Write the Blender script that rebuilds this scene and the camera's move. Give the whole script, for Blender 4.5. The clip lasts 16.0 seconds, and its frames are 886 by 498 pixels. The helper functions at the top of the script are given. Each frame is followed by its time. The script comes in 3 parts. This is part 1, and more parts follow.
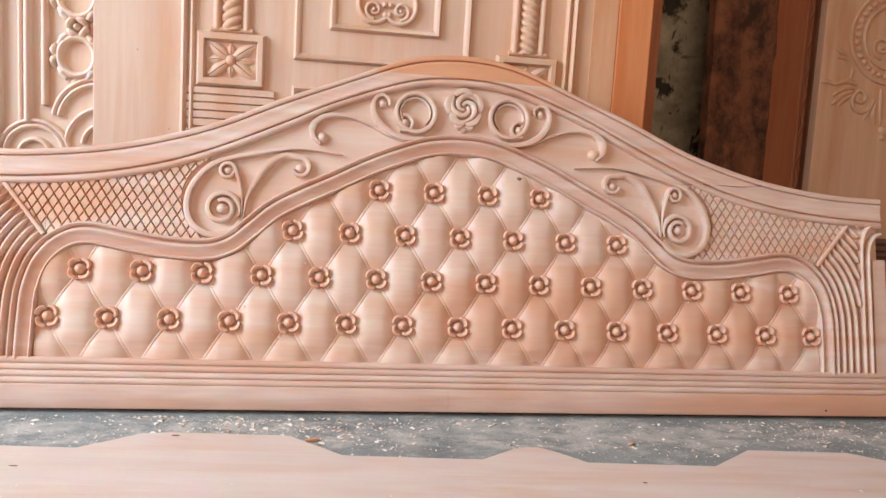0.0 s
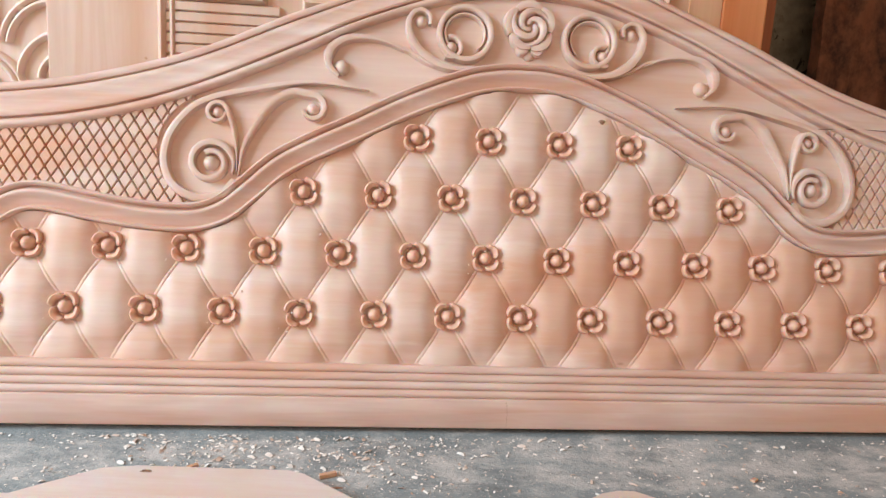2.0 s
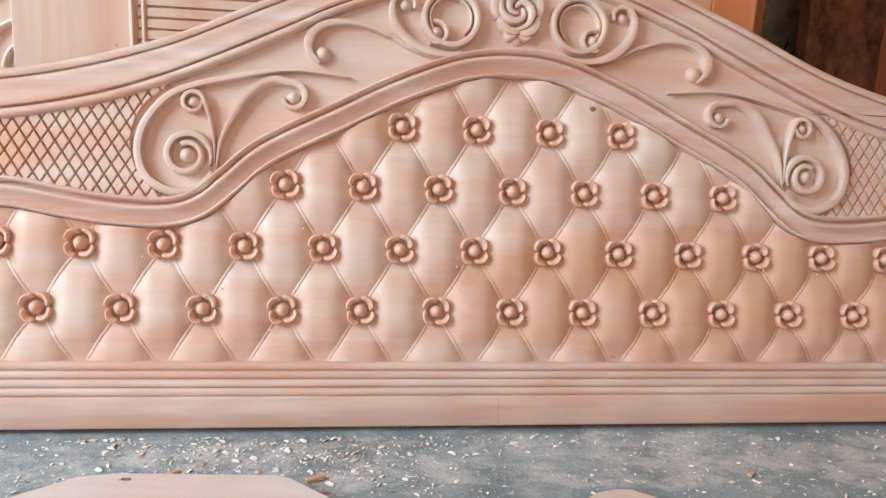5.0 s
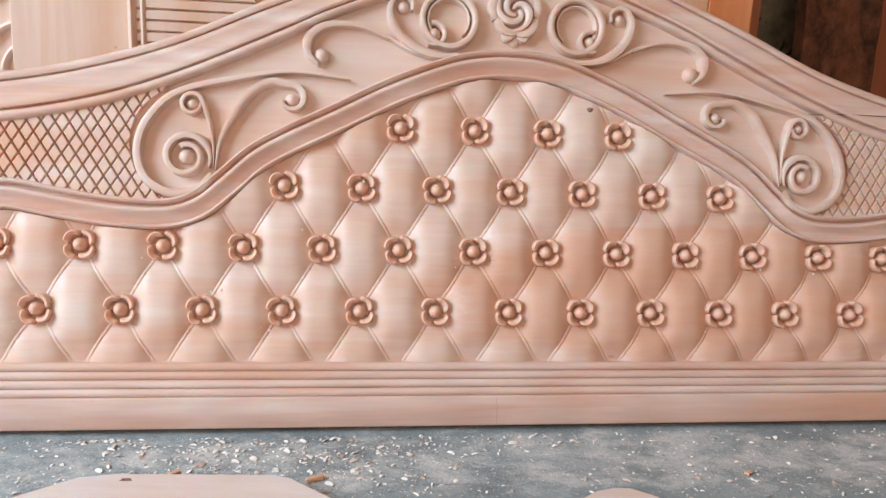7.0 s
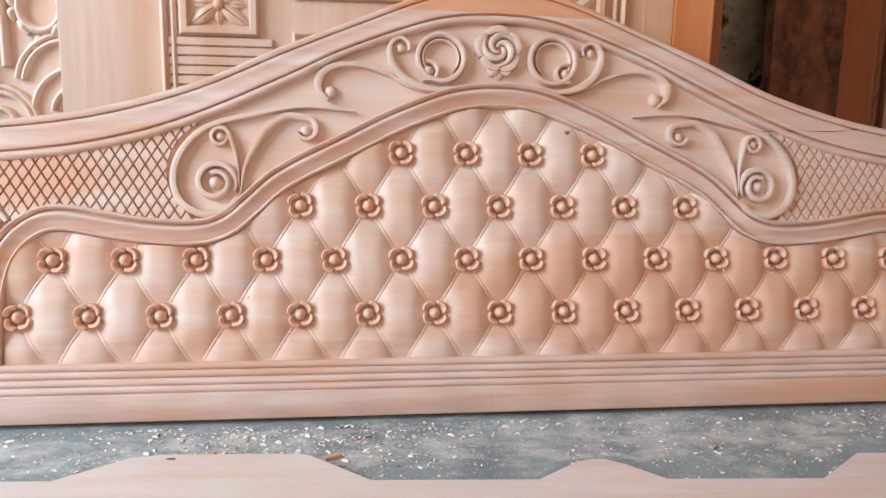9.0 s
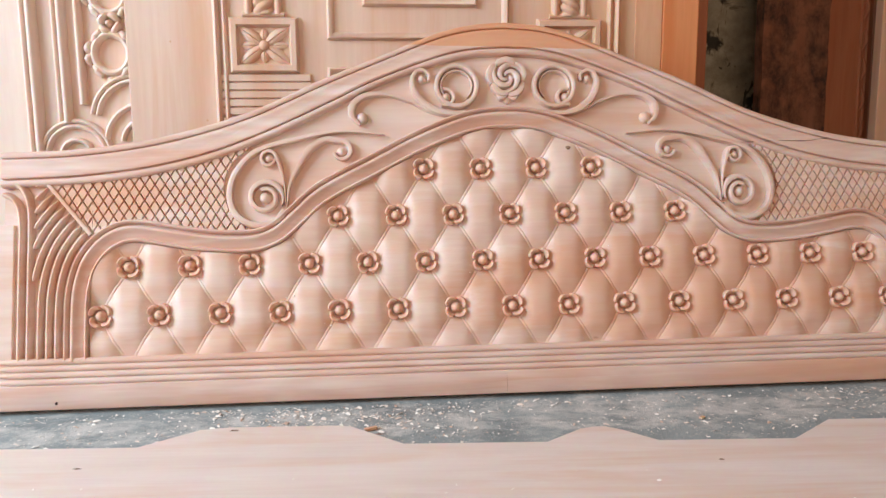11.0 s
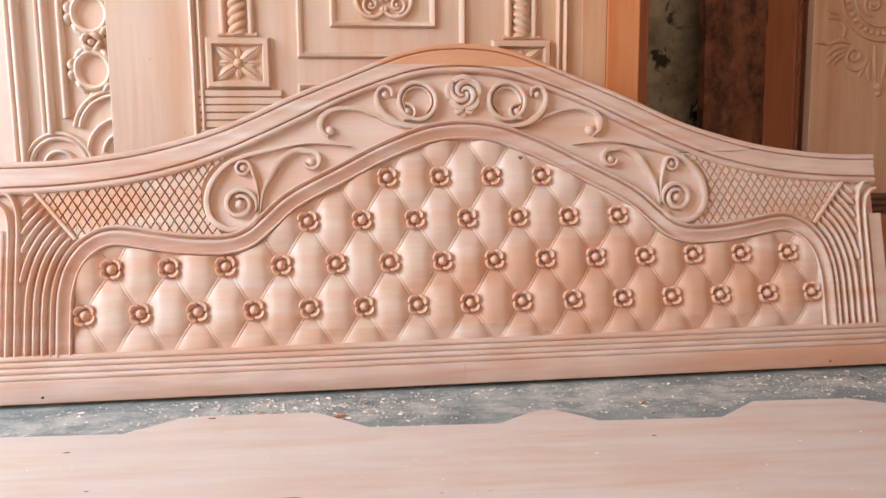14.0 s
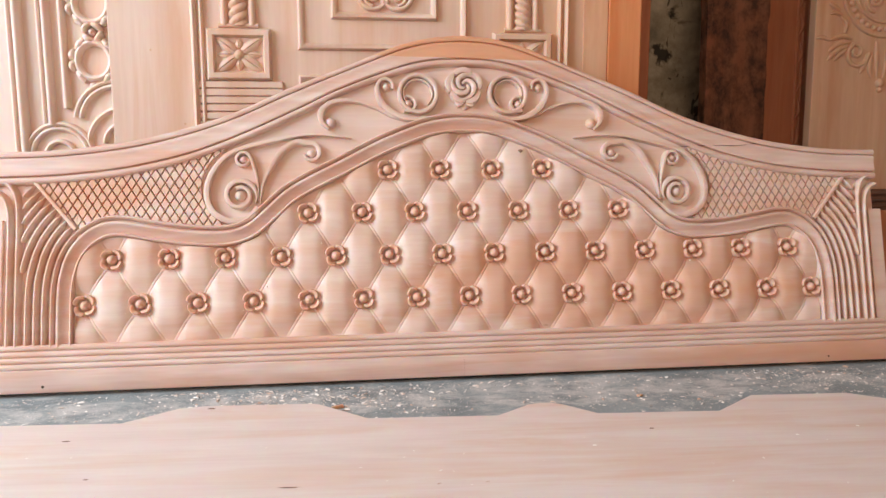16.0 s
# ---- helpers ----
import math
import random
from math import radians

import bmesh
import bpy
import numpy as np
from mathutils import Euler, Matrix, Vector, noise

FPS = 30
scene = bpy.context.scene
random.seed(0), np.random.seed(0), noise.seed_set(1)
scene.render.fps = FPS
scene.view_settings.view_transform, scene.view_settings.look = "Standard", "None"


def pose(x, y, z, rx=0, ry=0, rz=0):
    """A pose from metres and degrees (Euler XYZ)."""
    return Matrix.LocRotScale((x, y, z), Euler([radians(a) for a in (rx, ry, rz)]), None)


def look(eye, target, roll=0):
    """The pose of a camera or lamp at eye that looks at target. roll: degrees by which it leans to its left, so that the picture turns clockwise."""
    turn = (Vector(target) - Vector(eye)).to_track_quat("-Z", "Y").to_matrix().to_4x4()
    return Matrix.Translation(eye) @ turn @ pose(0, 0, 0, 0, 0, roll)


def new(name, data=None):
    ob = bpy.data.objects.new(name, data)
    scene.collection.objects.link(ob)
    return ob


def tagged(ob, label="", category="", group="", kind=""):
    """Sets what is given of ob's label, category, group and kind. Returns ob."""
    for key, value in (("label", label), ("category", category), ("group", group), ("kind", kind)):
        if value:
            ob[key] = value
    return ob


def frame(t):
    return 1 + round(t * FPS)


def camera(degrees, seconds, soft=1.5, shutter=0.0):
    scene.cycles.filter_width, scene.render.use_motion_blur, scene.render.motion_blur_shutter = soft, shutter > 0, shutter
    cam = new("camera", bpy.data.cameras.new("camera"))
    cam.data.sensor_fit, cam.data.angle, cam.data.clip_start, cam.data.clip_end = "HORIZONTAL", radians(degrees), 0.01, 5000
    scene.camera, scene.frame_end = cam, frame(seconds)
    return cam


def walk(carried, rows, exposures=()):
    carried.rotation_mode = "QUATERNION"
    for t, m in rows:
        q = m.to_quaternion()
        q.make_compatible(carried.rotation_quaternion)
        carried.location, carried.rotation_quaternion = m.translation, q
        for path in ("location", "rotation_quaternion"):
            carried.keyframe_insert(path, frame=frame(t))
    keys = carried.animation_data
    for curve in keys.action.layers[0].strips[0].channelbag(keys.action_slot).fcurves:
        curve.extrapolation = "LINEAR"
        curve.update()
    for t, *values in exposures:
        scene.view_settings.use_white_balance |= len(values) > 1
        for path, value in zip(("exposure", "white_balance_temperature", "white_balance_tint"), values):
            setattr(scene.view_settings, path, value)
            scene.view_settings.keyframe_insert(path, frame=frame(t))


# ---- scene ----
cam = camera(61.35, 16.0)
# seconds, place in metres, turn in degrees
ROWS = [
    (0, -0.2645, -1.4473, 0.5339, 82.624, -3.523, -8.055),
    (0.5, -0.2615, -1.3543, 0.5325, 81.655, -3.857, -7.112),
    (1, -0.2540, -1.2442, 0.5256, 81.179, -2.822, -6.601),
    (1.5, -0.2529, -1.1451, 0.5239, 80.922, -2.997, -6.138),
    (2, -0.2481, -1.0717, 0.5208, 78.115, -3.265, -5.426),
    (2.5, -0.2490, -1.0320, 0.5256, 77.068, -2.986, -5.822),
    (3, -0.2469, -1.0220, 0.5270, 76.579, -2.572, -6.001),
    (3.5, -0.2531, -1.0255, 0.5277, 76.579, -2.701, -6.104),
    (4, -0.2544, -1.0291, 0.5271, 76.949, -2.829, -6.465),
    (6.5, -0.2535, -1.0344, 0.5293, 76.702, -2.865, -7.162),
    (7, -0.2552, -1.0367, 0.5277, 76.987, -2.761, -7.136),
    (7.5, -0.2536, -1.0375, 0.5212, 77.161, -2.616, -7.032),
    (8, -0.2544, -1.0472, 0.5226, 76.720, -2.312, -5.612),
    (8.5, -0.2600, -1.1114, 0.5313, 78.389, -2.176, -7.051),
    (9, -0.2545, -1.1989, 0.5387, 78.777, -1.246, -6.694),
    (11.5, -0.2696, -1.4145, 0.5310, 80.868, 0.342, -5.079),
    (12, -0.2686, -1.4230, 0.5288, 80.639, -0.168, -5.774),
    (12.5, -0.2628, -1.4287, 0.5246, 80.495, -0.847, -7.294),
    (13, -0.2530, -1.4631, 0.5307, 80.948, -0.333, -7.272),
    (13.5, -0.2583, -1.4942, 0.5242, 81.440, -0.157, -7.188),
    (14, -0.2590, -1.5262, 0.5309, 81.590, 0.354, -7.287),
    (14.5, -0.2650, -1.5409, 0.5284, 81.485, 0.272, -7.596),
    (15, -0.2579, -1.5423, 0.5310, 81.289, 0.150, -8.334),
    (15.5, -0.2589, -1.5341, 0.5193, 81.147, 0.102, -8.103),
    (16, -0.2576, -1.5292, 0.5268, 81.179, -0.010, -7.195),
]
walk(cam, [(t, pose(x, y, z, rx, ry, rz)) for t, x, y, z, rx, ry, rz in ROWS],
     [(0.0, -0.07, 6100, 12), (1.0, -0.08, 6000, 9.5), (2.0, -0.08, 5950, 9), (3.5, -0.10, 5800, 8), (9.0, -0.08, 5650, 7), (11.5, -0.09, 5900, 9), (12.5, -0.09, 5950, 9.5), (14.5, -0.07, 6150, 13), (16.0, -0.06, 6050, 12)])

# ---- light: workshop open to daylight on its left; an added warm fill behind the camera ----
world = bpy.data.worlds.new("sky")
scene.world = world
world.use_nodes = True
sky = world.node_tree.nodes.new("ShaderNodeTexSky")
sky.sky_type, sky.sun_disc = "NISHITA", False
sky.sun_elevation, sky.sun_rotation = radians(48), radians(215)
world.node_tree.links.new(sky.outputs["Color"], world.node_tree.nodes["Background"].inputs["Color"])
world.node_tree.nodes["Background"].inputs["Strength"].default_value = 0.05


def area_light(name, eye, target, width, height, power, colour):
    data = bpy.data.lights.new(name, "AREA")
    data.shape, data.size, data.size_y, data.energy, data.color = "RECTANGLE", width, height, power, colour
    ob = new(name, data)
    ob.matrix_world = look(eye, target)
    return ob


area_light("daylight_side_opening", (-3.3, -1.35, 1.9), (0, 0.0, 0.4), 2.3, 1.6, 208, (0.80, 0.94, 1.0))
# added orange lamp behind the camera, standing in for warm bounced light
area_light("warm_bounce_fill", (-0.2, -4.3, 1.9), (0.0, 0, 0.4), 3.2, 1.6, 68, (1.0, 0.62, 0.36))


# ---- materials ----
class Mat:
    """A node material with short ways to add nodes."""

    def __init__(self, name, rough=0.6, spec=0.4):
        self.m = bpy.data.materials.new(name)
        self.m.use_nodes = True
        self.t = self.m.node_tree
        self.b = self.t.nodes["Principled BSDF"]
        self.b.inputs["Roughness"].default_value = rough
        self.b.inputs["Specular IOR Level"].default_value = spec

    def n(self, kind, **inputs):
        node = self.t.nodes.new(kind)
        for k, v in inputs.items():
            key = k.replace("_", " ")
            if isinstance(v, bpy.types.NodeSocket):
                self.t.links.new(v, node.inputs[key])
            else:
                node.inputs[key].default_value = v
        return node

    def coords(self, scale=(1, 1, 1), kind="Object", shift=None):
        c = self.n("ShaderNodeTexCoord")
        m = self.n("ShaderNodeMapping", Vector=c.outputs[kind], Scale=scale)
        if shift is not None:
            self.t.links.new(shift, m.inputs["Location"])
        return m.outputs["Vector"]

    def noise(self, vec, scale, detail=4.0, rough=0.55, dist=0.0):
        return self.n("ShaderNodeTexNoise", Vector=vec, Scale=scale, Detail=detail, Roughness=rough, Distortion=dist).outputs["Fac"]

    def ramp(self, fac, *stops):
        r = self.n("ShaderNodeValToRGB", Fac=fac)
        e = r.color_ramp.elements
        while len(e) < len(stops):
            e.new(0.5)
        for el, (p, col) in zip(e, stops):
            el.position, el.color = p, (*col, 1)
        return r.outputs["Color"]

    def mix(self, fac, a, b, how="MIX"):
        x = self.t.nodes.new("ShaderNodeMix")
        x.data_type, x.blend_type = "RGBA", how
        for sock, v in ((x.inputs[0], fac), (x.inputs[6], a), (x.inputs[7], b)):
            if isinstance(v, bpy.types.NodeSocket):
                self.t.links.new(v, sock)
            else:
                sock.default_value = (*v, 1) if isinstance(v, tuple) else v
        return x.outputs[2]

    def math(self, op, a, b=0.0):
        x = self.t.nodes.new("ShaderNodeMath")
        x.operation = op
        for sock, v in zip(x.inputs, (a, b)):
            if isinstance(v, bpy.types.NodeSocket):
                self.t.links.new(v, sock)
            else:
                sock.default_value = v
        return x.outputs[0]

    def done(self, colour, height=None, strength=0.2, distance=0.002, rough=None):
        self.t.links.new(colour, self.b.inputs["Base Color"])
        if height is not None:
            bump = self.n("ShaderNodeBump", Height=height, Strength=strength, Distance=distance)
            self.t.links.new(bump.outputs["Normal"], self.b.inputs["Normal"])
        if rough is not None:
            self.t.links.new(rough, self.b.inputs["Roughness"])
        return self.m


def wood(name, light, dark, along="x", rough=0.5, rings=0.5, stain=None, tight=1.0):
    """Raw sanded timber, its grain along one axis; light and dark are the early and late wood."""
    m = Mat(name, rough, 0.42)
    m.b.inputs["Subsurface Weight"].default_value = 0.35
    m.b.inputs["Subsurface Radius"].default_value = (1.0, 0.34, 0.13)
    m.b.inputs["Subsurface Scale"].default_value = 0.004
    fine, wide = {"x": ((4, 90, 90), (0.9, 5, 9)), "z": ((90, 90, 4), (6, 6, 0.8)), "y": ((90, 4, 90), (5, 0.9, 9))}[along]
    wide = tuple(c * tight if c > 1 else c for c in wide)
    grain = m.noise(m.coords(fine), 3.0, 5, 0.6)
    bands = m.noise(m.coords(wide), 2.2, 3, 0.5, 0.6)
    ring = m.n("ShaderNodeTexWave", Vector=m.coords(wide), Scale=2.2, Distortion=7.0, Detail=3.0).outputs["Fac"]
    col = m.ramp(bands, (0.3, dark), (0.66, light))
    col = m.mix(m.math("MULTIPLY", ring, 0.28 * rings), col, tuple(c * 0.72 for c in dark))
    col = m.mix(m.math("MULTIPLY", grain, 0.17), col, tuple(c * 0.62 for c in dark))
    sheen = m.noise(m.coords(tuple(c * 0.35 for c in fine)), 2.0, 6, 0.7, 0.8)
    col = m.mix(m.ramp(sheen, (0.35, (0.0,) * 3), (0.75, (0.28,) * 3)), col, tuple(min(0.86, c * 1.16 + 0.03) for c in light))
    spots = m.n("ShaderNodeTexVoronoi", Vector=m.coords(tuple(0.6 if c < 10 else 1.4 for c in fine)), Scale=6.0).outputs["Distance"]
    col = m.mix(m.ramp(spots, (0.012, (0.5,) * 3), (0.03, (0.0,) * 3)), col, (0.20, 0.09, 0.05))
    blotch = m.noise(m.coords(tuple(0.3 if c < 10 else 2.6 for c in fine)), 6.0, 5, 0.6, 0.5)
    col = m.mix(m.ramp(blotch, (0.47, (0.0,) * 3), (0.68, (0.7,) * 3)), col, tuple(c * s for c, s in zip(dark, (0.95, 0.80, 0.66))))
    if stain:
        col = stain(m, col)
    return m.done(col, grain, 0.12, 0.0015, m.ramp(grain, (0.2, (rough - 0.08,) * 3), (0.8, (rough + 0.12,) * 3)))


PALE, TAN = (0.72, 0.555, 0.475), (0.66, 0.45, 0.355)
wood_board = wood("carved_timber", PALE, TAN)


def heart_stain(m, col):
    """Redder heartwood runs along the lower middle of the glued panel and through one end of it."""
    x, _, z = m.n("ShaderNodeSeparateXYZ", Vector=m.coords()).outputs
    dx, dz = m.math("DIVIDE", m.math("ADD", x, -0.36), 0.48), m.math("DIVIDE", m.math("ADD", z, -0.20), 0.115)
    near = m.math("SUBTRACT", 1.0, m.math("ADD", m.math("MULTIPLY", dx, dx), m.math("MULTIPLY", dz, dz)))
    fac = m.math("ADD", near, m.math("MULTIPLY", m.noise(m.coords((2, 14, 14)), 3.0, 4, 0.6, 0.8), 1.5))
    ex, ez = m.math("DIVIDE", m.math("ADD", x, 0.79), 0.13), m.math("DIVIDE", m.math("ADD", z, -0.405), 0.06)
    end = m.math("SUBTRACT", 1.0, m.math("ADD", m.math("MULTIPLY", ex, ex), m.math("MULTIPLY", ez, ez)))
    end = m.math("ADD", end, m.math("MULTIPLY", m.noise(m.coords((2, 30, 30)), 4.0, 3), 0.8))
    col = m.mix(m.ramp(end, (0.40, (0.0,) * 3), (1.0, (0.6,) * 3)), col, (0.64, 0.33, 0.19))
    return m.mix(m.ramp(fac, (0.62, (0.0,) * 3), (1.15, (0.55,) * 3)), col, (0.62, 0.31, 0.185))


wood_carved = wood("carved_relief_timber", (0.735, 0.57, 0.485), (0.67, 0.425, 0.315), rings=0.35, rough=0.42, stain=heart_stain)


# redder relief timber for the rosettes: warm light bounced between petals, put into colour
wood_bounce = wood("bounce_warmed_timber", (0.75, 0.505, 0.39), (0.68, 0.365, 0.24), rings=0.3, rough=0.5)


def cap_stain(m, col):
    """The strip glued on along the crown is of a more amber timber, with a straight seam."""
    x, _, z = m.n("ShaderNodeSeparateXYZ", Vector=m.coords()).outputs
    seam = m.math("ADD", m.math("ADD", z, m.math("MULTIPLY", x, 0.02)), -0.7025)
    low = m.math("MULTIPLY", m.math("LESS_THAN", z, 0.046), m.ramp(m.math("ADD", x, m.math("MULTIPLY", z, -3.0)), (0.26, (0.0,) * 3), (0.50, (0.6,) * 3)))
    col = m.mix(low, col, (0.64, 0.34, 0.215))
    return m.mix(m.math("GREATER_THAN", seam, 0.0), col, m.mix(m.noise(m.coords((2, 30, 30)), 3.0), (0.60, 0.28, 0.15), (0.70, 0.37, 0.22)))


wood_rail = wood("rail_timber", (0.72, 0.555, 0.48), (0.64, 0.39, 0.295), rough=0.5, rings=0.9, tight=2.6, stain=cap_stain)
wood_amber = wood("amber_timber", (0.70, 0.41, 0.25), (0.62, 0.32, 0.175), "z", rings=0.2)
wood_deep = wood("deep_amber_timber", (0.69, 0.285, 0.115), (0.61, 0.21, 0.07), "z", rings=0.2)
wood_plank = wood("plank_timber", (0.765, 0.645, 0.595), (0.71, 0.56, 0.50), rings=0.3)


def amber_ramp(m, col):
    """The door's colour turns more amber towards its right side."""
    x, _, _ = m.n("ShaderNodeSeparateXYZ", Vector=m.coords()).outputs
    return m.mix(m.ramp(m.math("ADD", x, m.math("MULTIPLY", m.noise(m.coords((3, 3, 0.5)), 4.0, 4), 0.12)), (0.20, (0.0,) * 3), (0.48, (0.62,) * 3)), col, (0.66, 0.385, 0.225))


wood_door = wood("door_timber", (0.71, 0.515, 0.41), (0.65, 0.425, 0.31), "z", rings=0.2, stain=amber_ramp)
# whiter copy for the left door, with the side opening's light in its colour
wood_lit_door = wood("lit_door_timber", (0.755, 0.605, 0.52), (0.71, 0.52, 0.42), "z", rings=0.15)
wood_tan = wood("tan_timber", (0.66, 0.40, 0.255), (0.56, 0.32, 0.19), "z", rings=0.2)


def old_stain(m, col):
    dark = m.ramp(m.noise(m.coords((2.2, 2.2, 1.7)), 5.0, 9, 0.72, 0.1), (0.42, (0.0,) * 3), (0.60, (0.90,) * 3))
    return m.mix(dark, col, (0.035, 0.018, 0.012))


wood_old = wood("old_dark_timber", (0.31, 0.125, 0.065), (0.17, 0.066, 0.034), "z", 0.85, rings=0.2, stain=old_stain)
wood_red = wood("red_brown_timber", (0.42, 0.155, 0.068), (0.31, 0.10, 0.04), "z", 0.6)


def make_floor():
    m = Mat("dusty_concrete", 0.7, 0.35)
    c = m.coords()
    base = m.ramp(m.noise(c, 5.0, 6, 0.6), (0.32, (0.20, 0.22, 0.222)), (0.68, (0.33, 0.355, 0.352)))
    x, y, _ = m.n("ShaderNodeSeparateXYZ", Vector=c).outputs
    # sawdust lies in a drift along the middle of the strip and thins out to both sides
    wander = m.math("MULTIPLY", m.math("ADD", m.noise(m.coords((1, 1, 1)), 3.0, 2), -0.5), 0.16)
    off = m.math("DIVIDE", m.math("ADD", m.math("ADD", y, 0.085), wander), 0.085)
    far = m.math("POWER", m.math("ABSOLUTE", m.math("DIVIDE", x, 1.3)), 3.0)
    band = m.math("MAXIMUM", m.math("SUBTRACT", 1.0, m.math("ADD", far, m.math("MULTIPLY", off, off))), -0.6)
    drift = m.math("ADD", m.math("MULTIPLY", band, 0.10), m.noise(m.coords((1, 1.5, 1)), 11.0, 9, 0.72, 0.3))
    dust = m.ramp(drift, (0.50, (0.0,) * 3), (0.68, (0.85,) * 3))
    col = m.mix(dust, base, (0.60, 0.565, 0.53))
    damp = m.ramp(m.noise(m.coords((1, 2.0, 1)), 6.0, 4, 0.6, 0.6), (0.34, (0.6,) * 3), (0.46, (0.0,) * 3))
    col = m.mix(damp, col, (0.15, 0.17, 0.172))
    grit = m.noise(c, 190.0, 3, 0.7)
    col = m.mix(m.ramp(grit, (0.58, (0.0,) * 3), (0.66, (0.5,) * 3)), col, (0.72, 0.62, 0.55))
    dirt = m.noise(c, 90.0, 4, 0.7)
    col = m.mix(m.ramp(dirt, (0.60, (0.0,) * 3), (0.68, (0.6,) * 3)), col, (0.12, 0.12, 0.115))
    return m.done(col, grit, 0.5, 0.003)


def make_wall():
    m = Mat("stained_block_wall", 0.9, 0.2)
    c = m.coords()
    base = m.ramp(m.noise(c, 9.0, 8, 0.68), (0.34, (0.20, 0.18, 0.135)), (0.68, (0.54, 0.48, 0.36)))
    soot = m.ramp(m.noise(m.coords((1, 1, 0.8)), 7.0, 6, 0.62, 0.5), (0.51, (0.0,) * 3), (0.56, (0.92,) * 3))
    col = m.mix(soot, base, (0.022, 0.020, 0.017))
    col = m.mix(m.ramp(m.noise(m.coords((1, 1, 0.35)), 26.0, 3, 0.5, 2.0), (0.66, (0.0,) * 3), (0.69, (0.8,) * 3)), col, (0.03, 0.027, 0.022))
    return m.done(col, m.noise(c, 40.0, 5), 0.5, 0.006)


floor_mat, wall_mat = make_floor(), make_wall()
# for the unseen walls, tinted tan so that they bounce a warm fill
m_ = Mat("warm_bounce_plaster", 0.9, 0.2)
bounce_plaster = m_.done(m_.ramp(m_.noise(m_.coords(), 2.0, 6), (0.3, (0.40, 0.29, 0.20)), (0.7, (0.52, 0.39, 0.28))), m_.noise(m_.coords(), 50.0, 4), 0.3, 0.003)
m_ = Mat("wood_shaving", 0.6, 0.3)
shaving_mat = m_.done(m_.ramp(m_.n("ShaderNodeNewGeometry").outputs["Random Per Island"], (0.0, (0.55, 0.36, 0.26)), (0.25, (0.80, 0.70, 0.62)), (1.0, (0.90, 0.85, 0.79))))
m_ = Mat("nail_hole_dark", 0.9, 0.1)
hole_mat = m_.done(m_.ramp(m_.noise(m_.coords(), 60.0), (0.3, (0.015, 0.01, 0.008)), (0.7, (0.05, 0.03, 0.02))))

m_ = Mat("brown_knot", 0.7, 0.2)
knot_mat = m_.done(m_.ramp(m_.noise(m_.coords((1, 3, 1)), 90.0, 4), (0.35, (0.10, 0.045, 0.025)), (0.65, (0.36, 0.20, 0.13))))

# ---- mesh helpers ----
def part(name, bm, material, parent, label="", smooth=True):
    """Links a bmesh, or (verts, faces), as one mesh object under a thing or a part."""
    me = bpy.data.meshes.new(name)
    if isinstance(bm, tuple):
        me.from_pydata(bm[0], [], bm[1])
    else:
        bmesh.ops.recalc_face_normals(bm, faces=bm.faces)
        bm.to_mesh(me)
        bm.free()
    me.materials.append(material)
    if smooth:
        me.shade_smooth()
        me.set_sharp_from_angle(angle=radians(48))
    ob = new(name, me)
    if parent:
        ob.parent = parent
    if label:
        ob["label"] = label
    return ob


def thing(name, m, label, category, group="", kind=""):
    ob = new(name)
    ob.matrix_world = m
    return tagged(ob, label, category, group, kind)


def box(bm, x0, x1, y0, y1, z0, z1, bevel=0.0):
    g = bmesh.ops.create_cube(bm, size=1, matrix=Matrix.Translation(((x0 + x1) / 2, (y0 + y1) / 2, (z0 + z1) / 2)) @ Matrix.Diagonal((x1 - x0, y1 - y0, z1 - z0, 1)))
    if bevel:
        es = list({e for v in g["verts"] for e in v.link_edges})
        bmesh.ops.bevel(bm, geom=es, offset=bevel, segments=2, affect="EDGES", profile=0.5)
    return bm


def boxed(*a, bevel=0.0):
    return box(bmesh.new(), *a, bevel=bevel)


def smooth_path(knots, n, closed=False):
    """A smooth line of n points through a few knots (Catmull-Rom by length)."""
    p = np.array(knots, float)
    d = np.r_[0, np.cumsum(np.linalg.norm(np.diff(p, axis=0), axis=1) ** 0.7)]
    m = np.zeros_like(p)
    m[1:-1] = (p[2:] - p[:-2]) / (d[2:] - d[:-2])[:, None]
    m[0], m[-1] = (p[1] - p[0]) / (d[1] - d[0]), (p[-1] - p[-2]) / (d[-1] - d[-2])
    s = np.linspace(0, d[-1], n)
    i = np.clip(np.searchsorted(d, s) - 1, 0, len(d) - 2)
    h = (d[i + 1] - d[i])[:, None]
    t = ((s - d[i])[:, None]) / h
    return (2 * t**3 - 3 * t**2 + 1) * p[i] + (t**3 - 2 * t**2 + t) * h * m[i] + (-2 * t**3 + 3 * t**2) * p[i + 1] + (t**3 - t**2) * h * m[i + 1]


def curve(knots):
    """A smooth symmetric function of |u| through a few knots."""
    line = smooth_path(knots, 400)
    return lambda u: np.interp(np.abs(u), line[:, 0], line[:, 1])


def normals(line):
    t = np.gradient(line, axis=0)
    t /= np.linalg.norm(t, axis=1)[:, None] + 1e-12
    return np.stack([-t[:, 1], t[:, 0]], 1)


def grid_faces(rows, cols):
    i = np.arange(rows - 1)[:, None] * cols + np.arange(cols - 1)[None, :]
    return np.stack([i, i + 1, i + cols + 1, i + cols], -1).reshape(-1, 4).tolist()


